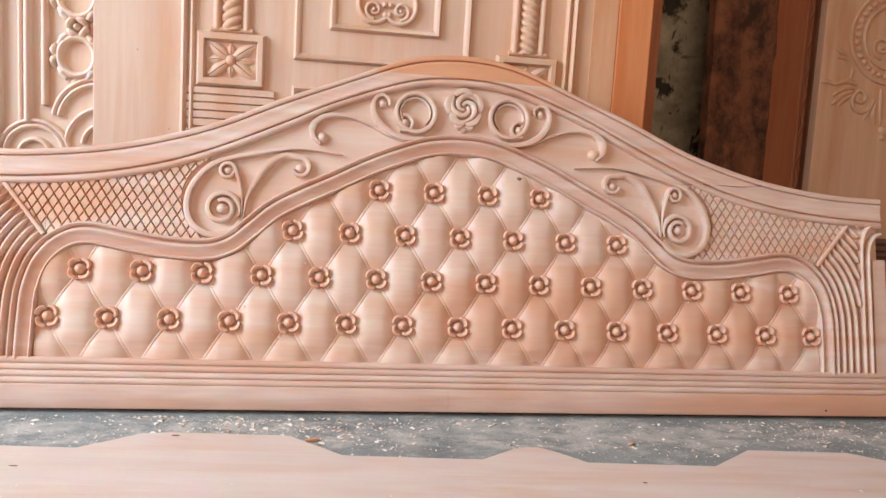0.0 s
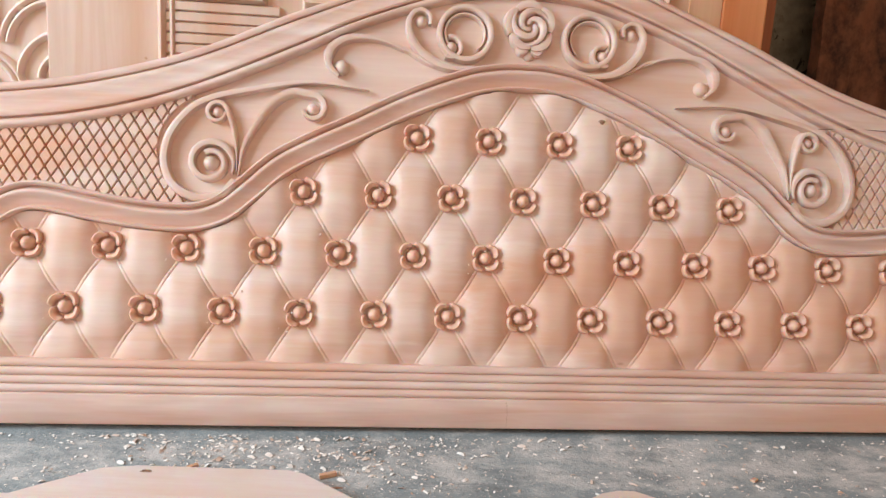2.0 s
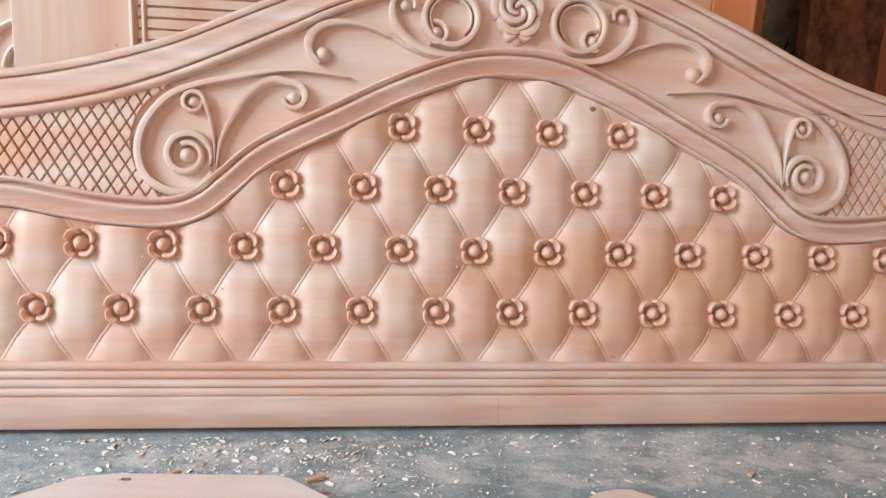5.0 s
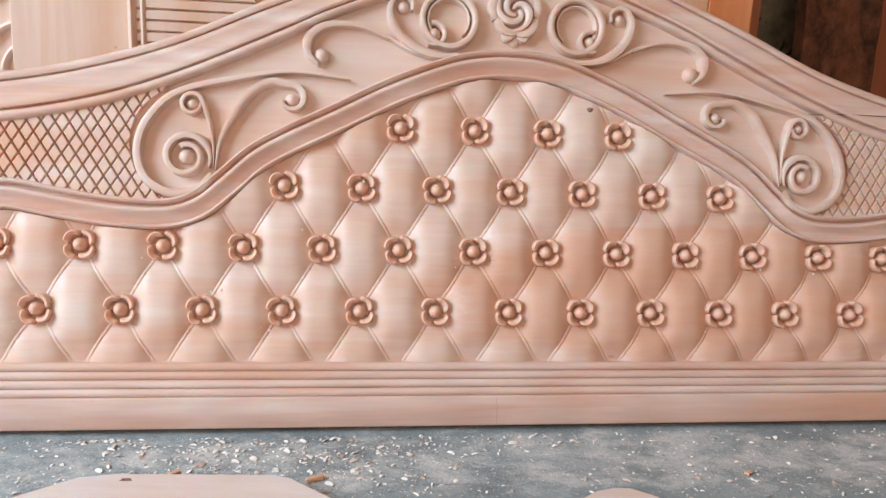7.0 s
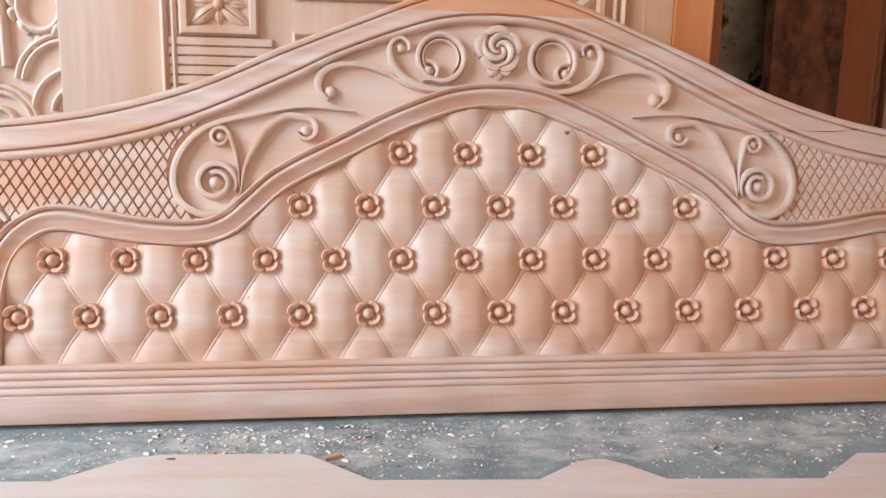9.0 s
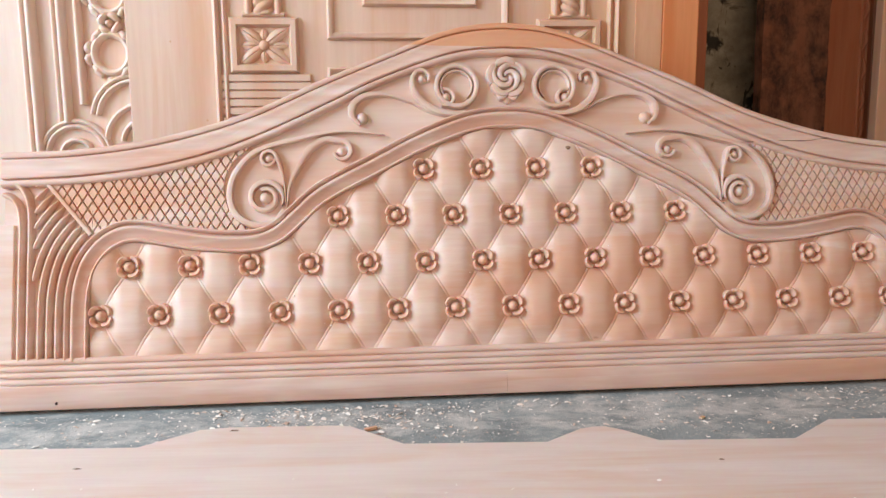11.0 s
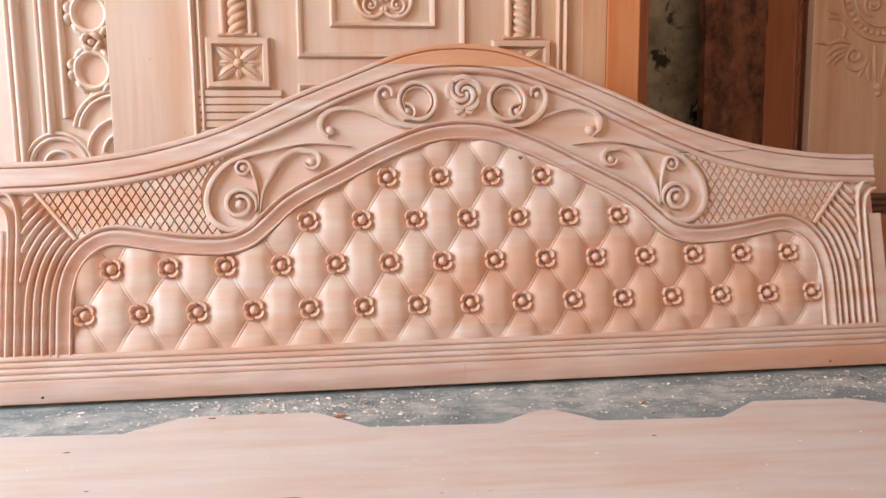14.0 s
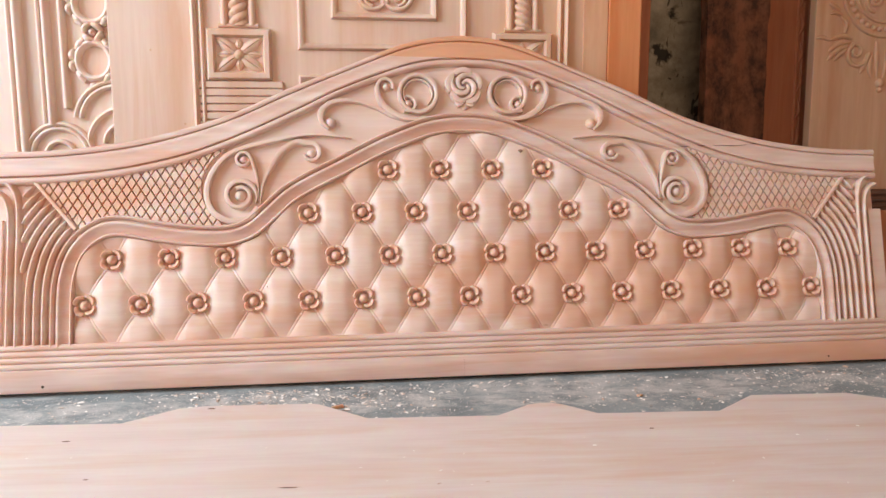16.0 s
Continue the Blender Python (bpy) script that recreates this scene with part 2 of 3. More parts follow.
def sweep(line, profile, scale=None, caps=True):
    """Carries a profile of (across, out) along a line of (u, v) on a panel; u is x, v is z, out is -y."""
    line = np.array(line)
    nrm = normals(line)
    prof = np.array(profile)
    k = np.ones(len(line)) if scale is None else np.array(scale)
    uv = line[:, None] + nrm[:, None] * prof[None, :, :1] * k[:, None, None]
    out = np.broadcast_to(prof[None, :, 1] * np.where(prof[None, :, 1] > 0, k[:, None], 1), uv.shape[:2])
    verts = np.stack([uv[..., 0], -out, uv[..., 1]], -1).reshape(-1, 3)
    faces = grid_faces(len(line), len(prof))
    if caps:
        faces += [list(range(len(prof))), list(range(len(verts) - len(prof), len(verts)))[::-1]]
    return verts.tolist(), faces


def joined(*pieces):
    verts, faces = [], []
    for v, f in pieces:
        faces += [[i + len(verts) for i in q] for q in f]
        verts += v
    return verts, faces


def mirrored(vf):
    return [[-x, y, z] for x, y, z in vf[0]], [q[::-1] for q in vf[1]]


def half_round(r, h, low=-0.014, n=9):
    """A rounded ridge of half width r that stands h high over the line's plane."""
    a = np.linspace(0, math.pi, n)
    return [(-r, low)] + [(-r * math.cos(t), h * math.sin(t)) for t in a] + [(r, low)]


def dome(u, v, r, h, base=0.0, rings=6, seg=16):
    """A turned button on a panel."""
    verts, faces = [[u, -(base + h), v]], []
    for i in range(1, rings + 1):
        a = i / rings * math.pi / 2
        for j in range(seg):
            b = 2 * math.pi * j / seg
            verts.append([u + r * math.sin(a) * math.cos(b), -(base + h * math.cos(a)), v + r * math.sin(a) * math.sin(b)])
    for j in range(seg):
        faces.append([0, 1 + j, 1 + (j + 1) % seg])
        for i in range(rings - 1):
            a, b = 1 + i * seg + j, 1 + i * seg + (j + 1) % seg
            faces.append([a, a + seg, b + seg, b])
    return verts, faces


# ---- structure ----
def slab(name, x0, x1, y0, y1, z0, z1, mat, label, category):
    return tagged(part(name, boxed(x0, x1, y0, y1, z0, z1), mat, None, smooth=False), label, category, kind="structure")


slab("floor", -3.6, 3.4, -4.6, 1.2, -0.12, 0.0, floor_mat, "dusty grey concrete floor strewn with wood shavings", "floor")
slab("wall_north", -3.6, 3.4, 1.05, 1.25, 0.0, 3.0, wall_mat, "dark stained masonry wall behind the stacked doors", "wall")
# unseen walls and ceiling, added to close the room and warm its bounced light
slab("wall_east", 3.3, 3.5, -4.6, 1.05, 0.0, 3.0, bounce_plaster, "unseen tan wall added to bounce warm light", "wall")
slab("ceiling", -3.6, 3.5, -4.6, 1.25, 3.0, 3.1, bounce_plaster, "unseen tan ceiling added to bounce warm light", "ceiling")
slab("wall_south", -3.6, -1.9, -4.75, -4.6, 0.0, 3.0, bounce_plaster, "unseen tan pier added beside the front fill lamp", "wall")
slab("wall_south_pier", 1.6, 3.5, -4.75, -4.6, 0.0, 3.0, bounce_plaster, "unseen tan wall added beside the front fill lamp", "wall")
slab("wall_south_lintel", -1.9, 1.6, -4.75, -4.6, 2.75, 3.0, bounce_plaster, "unseen tan lintel added over the front fill lamp", "wall")
slab("wall_west_pier", -3.75, -3.6, -4.75, -3.0, 0.0, 3.0, bounce_plaster, "unseen tan wall added beside the wide side opening", "wall")
slab("wall_west_lintel", -3.75, -3.6, -3.0, -0.1, 2.9, 3.0, bounce_plaster, "unseen tan lintel added over the wide side opening", "wall")
slab("wall_west", -3.75, -3.6, -0.1, 1.25, 0.0, 3.0, bounce_plaster, "unseen tan wall added beside the wide opening", "wall")

# ---- carved headboard, leaning back ----
LEAN_BACK = 14.0
headboard = thing("headboard", pose(0, 0, 0.010, -LEAN_BACK), "pale raw wood headboard carved with tufted diamonds and scrolls", "headboard")
outer = curve([(0, 0.755), (0.07, 0.749), (0.14, 0.731), (0.26, 0.681), (0.375, 0.634), (0.51, 0.572), (0.64, 0.531), (0.74, 0.510), (0.86, 0.496), (1.0, 0.492)])
rail_low = curve([(0, 0.696), (0.07, 0.692), (0.14, 0.676), (0.27, 0.627), (0.352, 0.586), (0.433, 0.547), (0.512, 0.512), (0.59, 0.483), (0.666, 0.463), (0.742, 0.449), (0.86, 0.437), (1.0, 0.432)])
MID = [(0, 0.561), (0.098, 0.543), (0.184, 0.508), (0.267, 0.465), (0.349, 0.423), (0.39, 0.397), (0.429, 0.361), (0.469, 0.328), (0.512, 0.314), (0.586, 0.315), (0.663, 0.326), (0.727, 0.337), (0.765, 0.333), (0.80, 0.311), (0.826, 0.275), (0.840, 0.225), (0.843, 0.17), (0.843, 0.09)]
MIDS = [(-0.184, 0.508), (-0.098, 0.544)] + [(0, 0.5575), (0.05, 0.5545)] + MID[1:]


def half_path(n):
    p = smooth_path(MIDS, n + n // 4)
    p = p[p[:, 0] >= 0]
    p[0, 0] = 0.0
    return p


mid_half = half_path(240)
mid_line = np.concatenate([mid_half[:0:-1] * (-1, 1), mid_half])
mid = curve([(0, 0.5577), (0.02, 0.5573), (0.05, 0.5545)] + MID[1:15])
FIELD, EDGE_L, EDGE_R = -0.012, -0.983, 0.978

# backing board, cut to the outline
us = np.linspace(EDGE_L, EDGE_R, 160)
top = outer(us) - 0.002
vv = [[u, y, z] for y in (0.016, 0.040) for u, t_ in zip(us, top) for z in (0.016, t_)]
n_ = len(us) * 2
ff = []
for i in range(len(us) - 1):
    a = 2 * i
    ff += [[a, a + 2, a + 3, a + 1], [n_ + a, n_ + a + 1, n_ + a + 3, n_ + a + 2], [a + 1, a + 3, n_ + a + 3, n_ + a + 1], [a, n_ + a, n_ + a + 2, a + 2]]
ff += [[0, 1, n_ + 1, n_], [n_ - 2, 2 * n_ - 2, 2 * n_ - 1, n_ - 1]]
part("backing_board", (vv, ff), wood_board, headboard, smooth=False)

# flat ground of the carving between the mouldings
us = np.linspace(-0.965, 0.965, 300)
lo, hi = mid(us), rail_low(us)
lo = np.where(np.abs(us) > 0.82, 0.09, lo)
k_ = np.linspace(0, 1, 12)
vv = np.stack([np.broadcast_to(us[:, None], (300, 12)), np.full((300, 12), -FIELD), lo[:, None] + (hi - lo)[:, None] * k_], -1)
part("ground_panel", (vv.reshape(-1, 3).tolist(), grid_faces(300, 12)), wood_board, headboard, "smooth carved ground")

# broad top rail with a bead along its lower edge
us = np.linspace(EDGE_L, EDGE_R, 320)
prof = [(1.0, -0.016), (1.0, -0.001), (0.985, 0.003), (0.93, 0.0055), (0.85, 0.0055), (0.80, 0.004), (0.79, -0.002), (0.77, -0.002), (0.75, 0.002), (0.70, 0.0035), (0.6, 0.0025), (0.45, 0.0015), (0.3, 0.0025), (0.2, 0.0045), (0.14, 0.003), (0.12, -0.005), (0.095, -0.005), (0.065, 0.0015), (0.01, 0.0045), (-0.07, 0.0045), (-0.13, 0.0015), (-0.15, -0.004), (-0.16, -0.014)]
lo, hi = rail_low(us), outer(us)
vv = [[u, -w, a + (b - a) * k] for u, a, b in zip(us, lo, hi) for k, w in prof]
ff = grid_faces(len(us), len(prof)) + [list(range(len(prof))), list(range(len(vv) - len(prof), len(vv)))[::-1]]
part("top_rail", (vv, ff), wood_rail, headboard, "broad moulded top rail")

# arched moulding round the tufted panel
prof = [(-0.0225, -0.018), (-0.0225, -0.002), (-0.0214, 0.003), (-0.0192, 0.0045), (-0.0170, 0.003), (-0.0160, -0.003), (-0.0148, -0.0058), (-0.0128, -0.0052), (-0.0085, -0.0032), (-0.0045, -0.0010), (-0.0005, 0.0022), (0.0025, 0.0048), (0.0050, 0.0060), (0.0075, 0.0052), (0.0093, 0.002), (0.0102, -0.004), (0.0112, -0.0070), (0.0128, -0.0070), (0.0140, -0.001), (0.0158, 0.0035), (0.0185, 0.005), (0.0208, 0.003), (0.0220, -0.003), (0.0225, -0.018)]
part("arch_moulding", sweep(mid_line, prof), wood_rail, headboard, "arched double-beaded moulding")

# tufted panel
PITCH, RISE, ROW0 = 0.115, 0.0932, 0.173
NU, NV = 1700, 350
us = np.linspace(-0.838, 0.838, NU)
kk = np.linspace(0, 1, NV)
lo, hi = np.full(NU, 0.09), mid(us)
hi = np.where(np.abs(us) > 0.82, np.minimum(hi, 0.29), hi)
slope = np.sqrt(1 + np.gradient(mid(us), us) ** 2)
U = np.broadcast_to(us[:, None], (NU, NV))
V = lo[:, None] + (hi - lo)[:, None] * kk
r_ = (V - ROW0) / RISE
p_, q_ = U / (PITCH / 2) + r_, U / (PITCH / 2) - r_
a_, b_ = np.abs((p_ % 2) - 1), np.abs((q_ % 2) - 1)
seam = np.minimum(1 - a_, 1 - b_)
a_, b_ = np.minimum(a_ / 0.95, 1), np.minimum(b_ / 0.95, 1)
puff = ((1 - a_**2.3) * (1 - b_**2.3)) ** 0.85
# the buttons pull the padding down round them; between them the seams stay nearly level
well = (np.sin(np.pi * a_ / 2) * np.sin(np.pi * b_ / 2)) ** 2.0
torn = 0.75 + 0.35 * np.sin(U * 610 + 2.1 * np.sin(V * 370)) * np.sin(V * 530 + 1.7 * np.sin(U * 290))
cord = 0.0013 * torn * np.exp(-((seam / 0.036) ** 4))
W = -0.0165 + 0.0095 * puff + 0.0098 * (1 - well) + cord
W = -0.0165 + (W + 0.0165) * np.clip(0.58 + (V - 0.09) / 0.09, 0.58, 1.0)
W = np.where(np.abs(U) > 0.8185, np.minimum(W, -0.0105), W)
W = np.where(V > (mid(us) - 0.0235 * slope)[:, None], np.minimum(W, -0.0105), W)
vv = np.stack([U, -W, V], -1).reshape(-1, 3).tolist()
part("tufted_panel", (vv, grid_faces(NU, NV)), wood_carved, headboard, "padded diamond carving")


def rosette():
    """Four curled petals round a ball, each petal lapping the next."""
    pieces = [dome(0, 0, 0.0103, 0.018, -0.008, 7, 18)]
    for j in range(4):
        t = np.linspace(0, 1, 16)
        a = j * math.pi / 2 + 0.06 + t * 1.46
        rr = 0.0142 + 0.0030 * np.sin(math.pi * t) + 0.0030 * t
        k = np.interp(t, [0, 0.12, 0.5, 0.86, 1.0], [0.35, 0.85, 1.05, 0.9, 0.12])
        pieces.append(sweep(np.stack([rr * np.cos(a), rr * np.sin(a)], 1), [(-0.0052, -0.016), (-0.0051, 0.003), (-0.0042, 0.0062), (-0.0028, 0.0070), (0.0008, 0.0050), (0.0032, 0.0005), (0.0040, -0.004), (0.0042, -0.016)], k))
    return joined(*pieces)


first = None
rng = random.Random(4)
ROWS_OF_ROSETTES = [(0, range(-7, 8), 0.0), (1, range(-7, 7), 0.5), (2, range(-3, 4), 0.0), (3, range(-2, 2), 0.5)]
for row, cols, half in ROWS_OF_ROSETTES:
    for c in cols:
        if first is None:
            first = part("rosette", rosette(), wood_bounce, headboard, "carved four-petal rosette")
            ob = first
        else:
            ob = new("rosette", first.data)
            ob.parent = headboard
            ob["label"] = "carved four-petal rosette"
        x = (c + half) * PITCH
        if abs(x) > 0.79:
            x = math.copysign(0.799, x)
        ob.matrix_basis = pose(x, 0.004, ROW0 + row * RISE, 0, rng.uniform(-6, 6), 0)

# bottom rail: a flat fillet under four reeds with rounded ends
part("bottom_rail", sweep([(x, 0) for x in np.linspace(-1.0, 1.012, 40)], [(0.0, -0.018), (0.0, 0.001), (0.002, 0.003), (0.044, 0.003), (0.047, -0.0005), (0.096, -0.0015), (0.096, -0.018)]), wood_rail, headboard, "flat bottom fillet")
for j in range(4):
    n = 60
    line = [(x, 0.0525 + 0.01255 * j) for x in np.linspace(-0.99, 0.986, n)]
    k = np.ones(n)
    k[0] = k[-1] = 0.3
    part("reed", sweep(line, half_round(0.00625, 0.0046, -0.002, 9), k), wood_rail, headboard)
# plain posts at the ends, set back behind the carving
for x0, x1 in ((0.958, 0.990), (-0.992, -0.960)):
    part("end_strip", boxed(x0, x1, 0.003, 0.03, 0.046, 0.352, bevel=0.0015), wood_board, headboard, smooth=False)
# the right post gets a darker wood, its shade put into the colour
for x0, x1 in ((0.93, 1.022), (-1.022, -0.93)):
    part("end_post", boxed(x0, x1, 0.019, 0.048, 0.004, 0.350, bevel=0.002), wood_red if x0 > 0 else wood_board, headboard, "plain end post behind the carving", smooth=False)


# fluted corners
def ridge(r):
    """A narrow crest between two hollow flutes."""
    return [(-1.5 * r, -0.015), (-1.2 * r, -0.0065), (-1.0 * r, -0.0005), (-0.65 * r, 0.0034), (-0.1 * r, 0.0046), (0.45 * r, 0.0034), (0.8 * r, -0.0005), (1.05 * r, -0.0065), (1.4 * r, -0.015)]


def flutes():
    out = []
    path = half_path(1500)
    nrm = normals(path)
    for j in range(15):
        d = 0.0350 + 0.0163 * j
        line = path[700:] + nrm[700:] * d
        keep_ = [(u, v) for u, v in line if u < 0.9225 and (u - 0.816) * 0.101 - (v - 0.329) * 0.084 > 0.0]
        keep_ = keep_[::4]
        if len(keep_) > 3:
            n = len(keep_)
            k = np.clip(np.minimum(np.arange(n) / 5, (n - 1 - np.arange(n)) / 3 + 0.4), 0.15, 1.0)
            out.append(sweep(keep_, ridge(0.0046), k))
    for knots in ([(0.929, 0.094), (0.929, 0.25), (0.929, 0.36), (0.934, 0.40), (0.947, 0.424), (0.958, 0.430)], [(0.946, 0.094), (0.946, 0.25), (0.946, 0.35), (0.951, 0.385), (0.964, 0.404), (0.979, 0.411)]):
        out.append(sweep(smooth_path(knots, 40), ridge(0.0046)))
    out.append(sweep(smooth_path([(0.9, 0.432), (0.86, 0.383), (0.818, 0.331)], 12), half_round(0.004, 0.0015, -0.014, 7)))
    return out


for shape in flutes():
    part("flute", shape, wood_carved, headboard)
    part("flute", mirrored(shape), wood_carved, headboard)


# diamond lattice beside the scrolls
LATT_W, LATT_H = 0.0194, 0.0305


def lattice():
    us, kk = np.linspace(0.515, 0.905, 370), np.linspace(0, 1, 130)
    lo, hi = mid(us) + 0.015, rail_low(us) - 0.008
    lo = np.maximum(lo, np.where(us > 0.816, 0.329 + (us - 0.816) * 0.101 / 0.084, 0))
    hi = np.maximum(hi, lo + 0.001)
    U = np.broadcast_to(us[:, None], (370, 130))
    V = lo[:, None] + (hi - lo)[:, None] * kk
    p, q = U / LATT_W + V / LATT_H, U / LATT_W - V / LATT_H
    g = np.minimum(0.5 - np.abs(p % 1 - 0.5), 0.5 - np.abs(q % 1 - 0.5))
    W = -0.0112 + 0.0080 * np.clip((g - 0.02) / 0.062, 0, 1)
    # the carving dies out against the big scroll
    W = np.where(((U - 0.475) / 0.092) ** 2 + ((V - 0.416) / 0.089) ** 2 < 1, -0.013, W)
    vv = np.stack([U, -W, V], -1).reshape(-1, 3).tolist()
    return vv, grid_faces(370, 130)


right_lattice = lattice()
part("lattice_panel", right_lattice, wood_carved, headboard, "cross-cut diamond lattice")
part("lattice_panel", mirrored(right_lattice), wood_carved, headboard, "cross-cut diamond lattice")


# scrolls
def taper(n, a, b, power=1.0):
    t = np.linspace(0, 1, n)
    return a + (b - a) * t**power


def spiral(cu, cv, r0, r1, a0, turns, n=46):
    t = np.linspace(0, 1, n)
    a = np.radians(a0) + 2 * math.pi * turns * t
    r = r0 + (r1 - r0) * t
    return np.stack([cu + r * np.cos(a), cv + r * np.sin(a)], 1)


def stroke(line, r, h=0.008, k=None):
    top = h + FIELD + 0.004
    return sweep(line, [(-r, FIELD - 0.003), (-0.97 * r, FIELD + 0.6 * h), (-0.72 * r, top * 0.9), (-0.3 * r, top), (0.25 * r, top), (0.68 * r, top - 0.0018), (0.95 * r, FIELD + 0.45 * h), (r, FIELD - 0.003)], k)


def big_scroll():
    body = smooth_path([(0.25, 0.523), (0.34, 0.530), (0.424, 0.515), (0.505, 0.490), (0.545, 0.447), (0.556, 0.402), (0.543, 0.364), (0.508, 0.344), (0.468, 0.350), (0.449, 0.372)], 90)
    k = np.minimum(taper(90, 0.06, 1.3, 0.6), 1.0)
    curl = spiral(0.487, 0.398, 0.036, 0.0165, 205, -1.4, 80)
    stem = smooth_path([(0.445, 0.380), (0.438, 0.425), (0.419, 0.463), (0.397, 0.495), (0.368, 0.513), (0.343, 0.511)], 40)
    hook = smooth_path([(0.447, 0.385), (0.449, 0.420), (0.455, 0.452), (0.464, 0.480)], 24)
    stem = np.concatenate([stem, spiral(0.337, 0.490, 0.021, 0.0135, 78, 0.75, 30)[1:]])
    hook = np.concatenate([hook, spiral(0.480, 0.476, 0.0165, 0.0125, 163, -0.95, 30)[1:]])
    a, c = np.linspace(0, 1, len(stem)), np.linspace(0, 1, len(hook))
    return joined(stroke(body, 0.0074, 0.012, k), stroke(curl, 0.0064, 0.012, np.interp(np.linspace(0, 1, 80), [0, 0.12, 1], [0.25, 1.0, 0.75])),
                  stroke(stem, 0.0076, 0.011, np.interp(a, [0, 0.35, 0.6, 1], [0.12, 1.1, 0.85, 0.4])), stroke(hook, 0.0050, 0.010, np.interp(c, [0, 0.4, 1], [0.12, 1.0, 0.6])),
                  dome(0.487, 0.398, 0.0120, 0.015, FIELD), dome(0.480, 0.476, 0.0090, 0.012, FIELD), dome(0.336, 0.488, 0.0105, 0.013, FIELD))


def small_scroll():
    arm = smooth_path([(0.298, 0.543), (0.313, 0.560), (0.312, 0.583), (0.293, 0.600), (0.265, 0.606), (0.230, 0.602), (0.195, 0.588)], 50)
    leaf = smooth_path([(0.085, 0.569), (0.110, 0.565), (0.142, 0.571), (0.170, 0.588), (0.187, 0.612), (0.191, 0.636), (0.183, 0.652), (0.169, 0.655), (0.158, 0.646), (0.158, 0.633)], 64)
    tail = smooth_path([(0.100, 0.563), (0.135, 0.566), (0.170, 0.578), (0.200, 0.594), (0.235, 0.604)], 40)
    return joined(stroke(arm, 0.0088, 0.012, np.interp(np.linspace(0, 1, 50), [0, 0.25, 1], [0.25, 1.0, 0.12])), dome(0.294, 0.557, 0.0125, 0.014, FIELD),
                  stroke(leaf, 0.0080, 0.013, np.interp(np.linspace(0, 1, 64), [0, 0.35, 0.7, 1], [0.4, 1.1, 0.65, 0.35])), dome(0.172, 0.638, 0.0095, 0.013, FIELD),
                  stroke(tail, 0.005, 0.008, np.interp(np.linspace(0, 1, 40), [0, 0.4, 1], [0.3, 1.0, 0.15])))


def ring():
    a = np.linspace(0, 2 * math.pi, 64)
    hoop = np.stack([0.101 + 0.0405 * np.cos(a), 0.622 + 0.0415 * np.sin(a)], 1)
    inner = spiral(0.101, 0.622, 0.0325, 0.031, -60, 0.8)
    return joined(stroke(hoop, 0.0055, 0.014), stroke(inner, 0.0032, 0.010, taper(46, 1, 0.3)), dome(0.124, 0.598, 0.0115, 0.018, FIELD), stroke(spiral(0.124, 0.598, 0.017, 0.0155, 75, 0.62, 24), 0.0042, 0.013))


for maker, name, label in ((big_scroll, "large_scroll", "raised curling scroll"), (small_scroll, "small_scroll", "raised leaf scroll"), (ring, "ring_ornament", "raised ring ornament")):
    shape = maker()
    part(name, shape, wood_board, headboard, label)
    part(name, mirrored(shape), wood_board, headboard, label)


def rose():
    cu, cv, pieces = 0.003, 0.640, []
    pieces.append(dome(cu, cv, 0.036, 0.006, FIELD))
    for j in range(5):
        b = math.radians(72 * j + 90)
        swell = 1 + 0.08 * np.sin(np.linspace(0, math.pi, 14)) + 0.05 * math.sin(j * 2.3)
        line = np.stack([cu + 0.032 * swell * np.cos(b + np.linspace(-0.55, 0.68, 14)), cv + 0.034 * swell * np.sin(b + np.linspace(-0.55, 0.68, 14))], 1)
        pieces.append(stroke(line, 0.0085, 0.012, np.sin(np.pi * np.linspace(0.1, 0.9, 14)) ** 0.5))
    for j in range(3):
        pieces.append(stroke(spiral(cu, cv, 0.031, 0.004, 120 * j + 20, 0.66, 30), 0.0066, 0.016, np.interp(np.linspace(0, 1, 30), [0, 0.35, 1], [0.35, 1.15, 0.5])))
    pieces.append(dome(cu, cv - 0.044, 0.010, 0.008, FIELD))
    for s in (-1, 1):
        pieces.append(stroke(smooth_path([(cu + s * 0.002, cv - 0.040), (cu + s * 0.014, cv - 0.043), (cu + s * 0.022, cv - 0.036)], 12), 0.005, 0.009, np.sin(np.pi * np.linspace(0.1, 0.95, 12))))
    return joined(*pieces)


part("rose", rose(), wood_board, headboard, "carved swirling rose")

# ---- plank with a scalloped edge, lying in front ----
plank = thing("apron_board", pose(0, -0.252, 0, 0, 0, -3.9), "pale sanded wooden apron board with notched edge lying on the floor", "board")
bm = bmesh.new()
edge = [(-1.15, 0), (-0.667, 0), (-0.585, 0.068), (-0.54, 0.078), (-0.345, 0.080), (-0.325, 0.074), (-0.232, 0), (0.005, 0), (0.07, 0.052), (0.095, 0.060), (0.115, 0.060), (0.14, 0.045), (0.19, 0), (0.418, 0), (0.515, 0.078), (0.71, 0.08), (0.85, 0), (1.3, 0)]
ring_ = [bm.verts.new((x, y, 0.018)) for x, y in edge] + [bm.verts.new((1.3, -0.52, 0.018)), bm.verts.new((-1.15, -0.52, 0.018))]
face = bm.faces.new(ring_)
g = bmesh.ops.extrude_face_region(bm, geom=[face])
bmesh.ops.translate(bm, vec=(0, 0, -0.017), verts=[e for e in g["geom"] if isinstance(e, bmesh.types.BMVert)])
part("board", bm, wood_plank, plank, smooth=False)
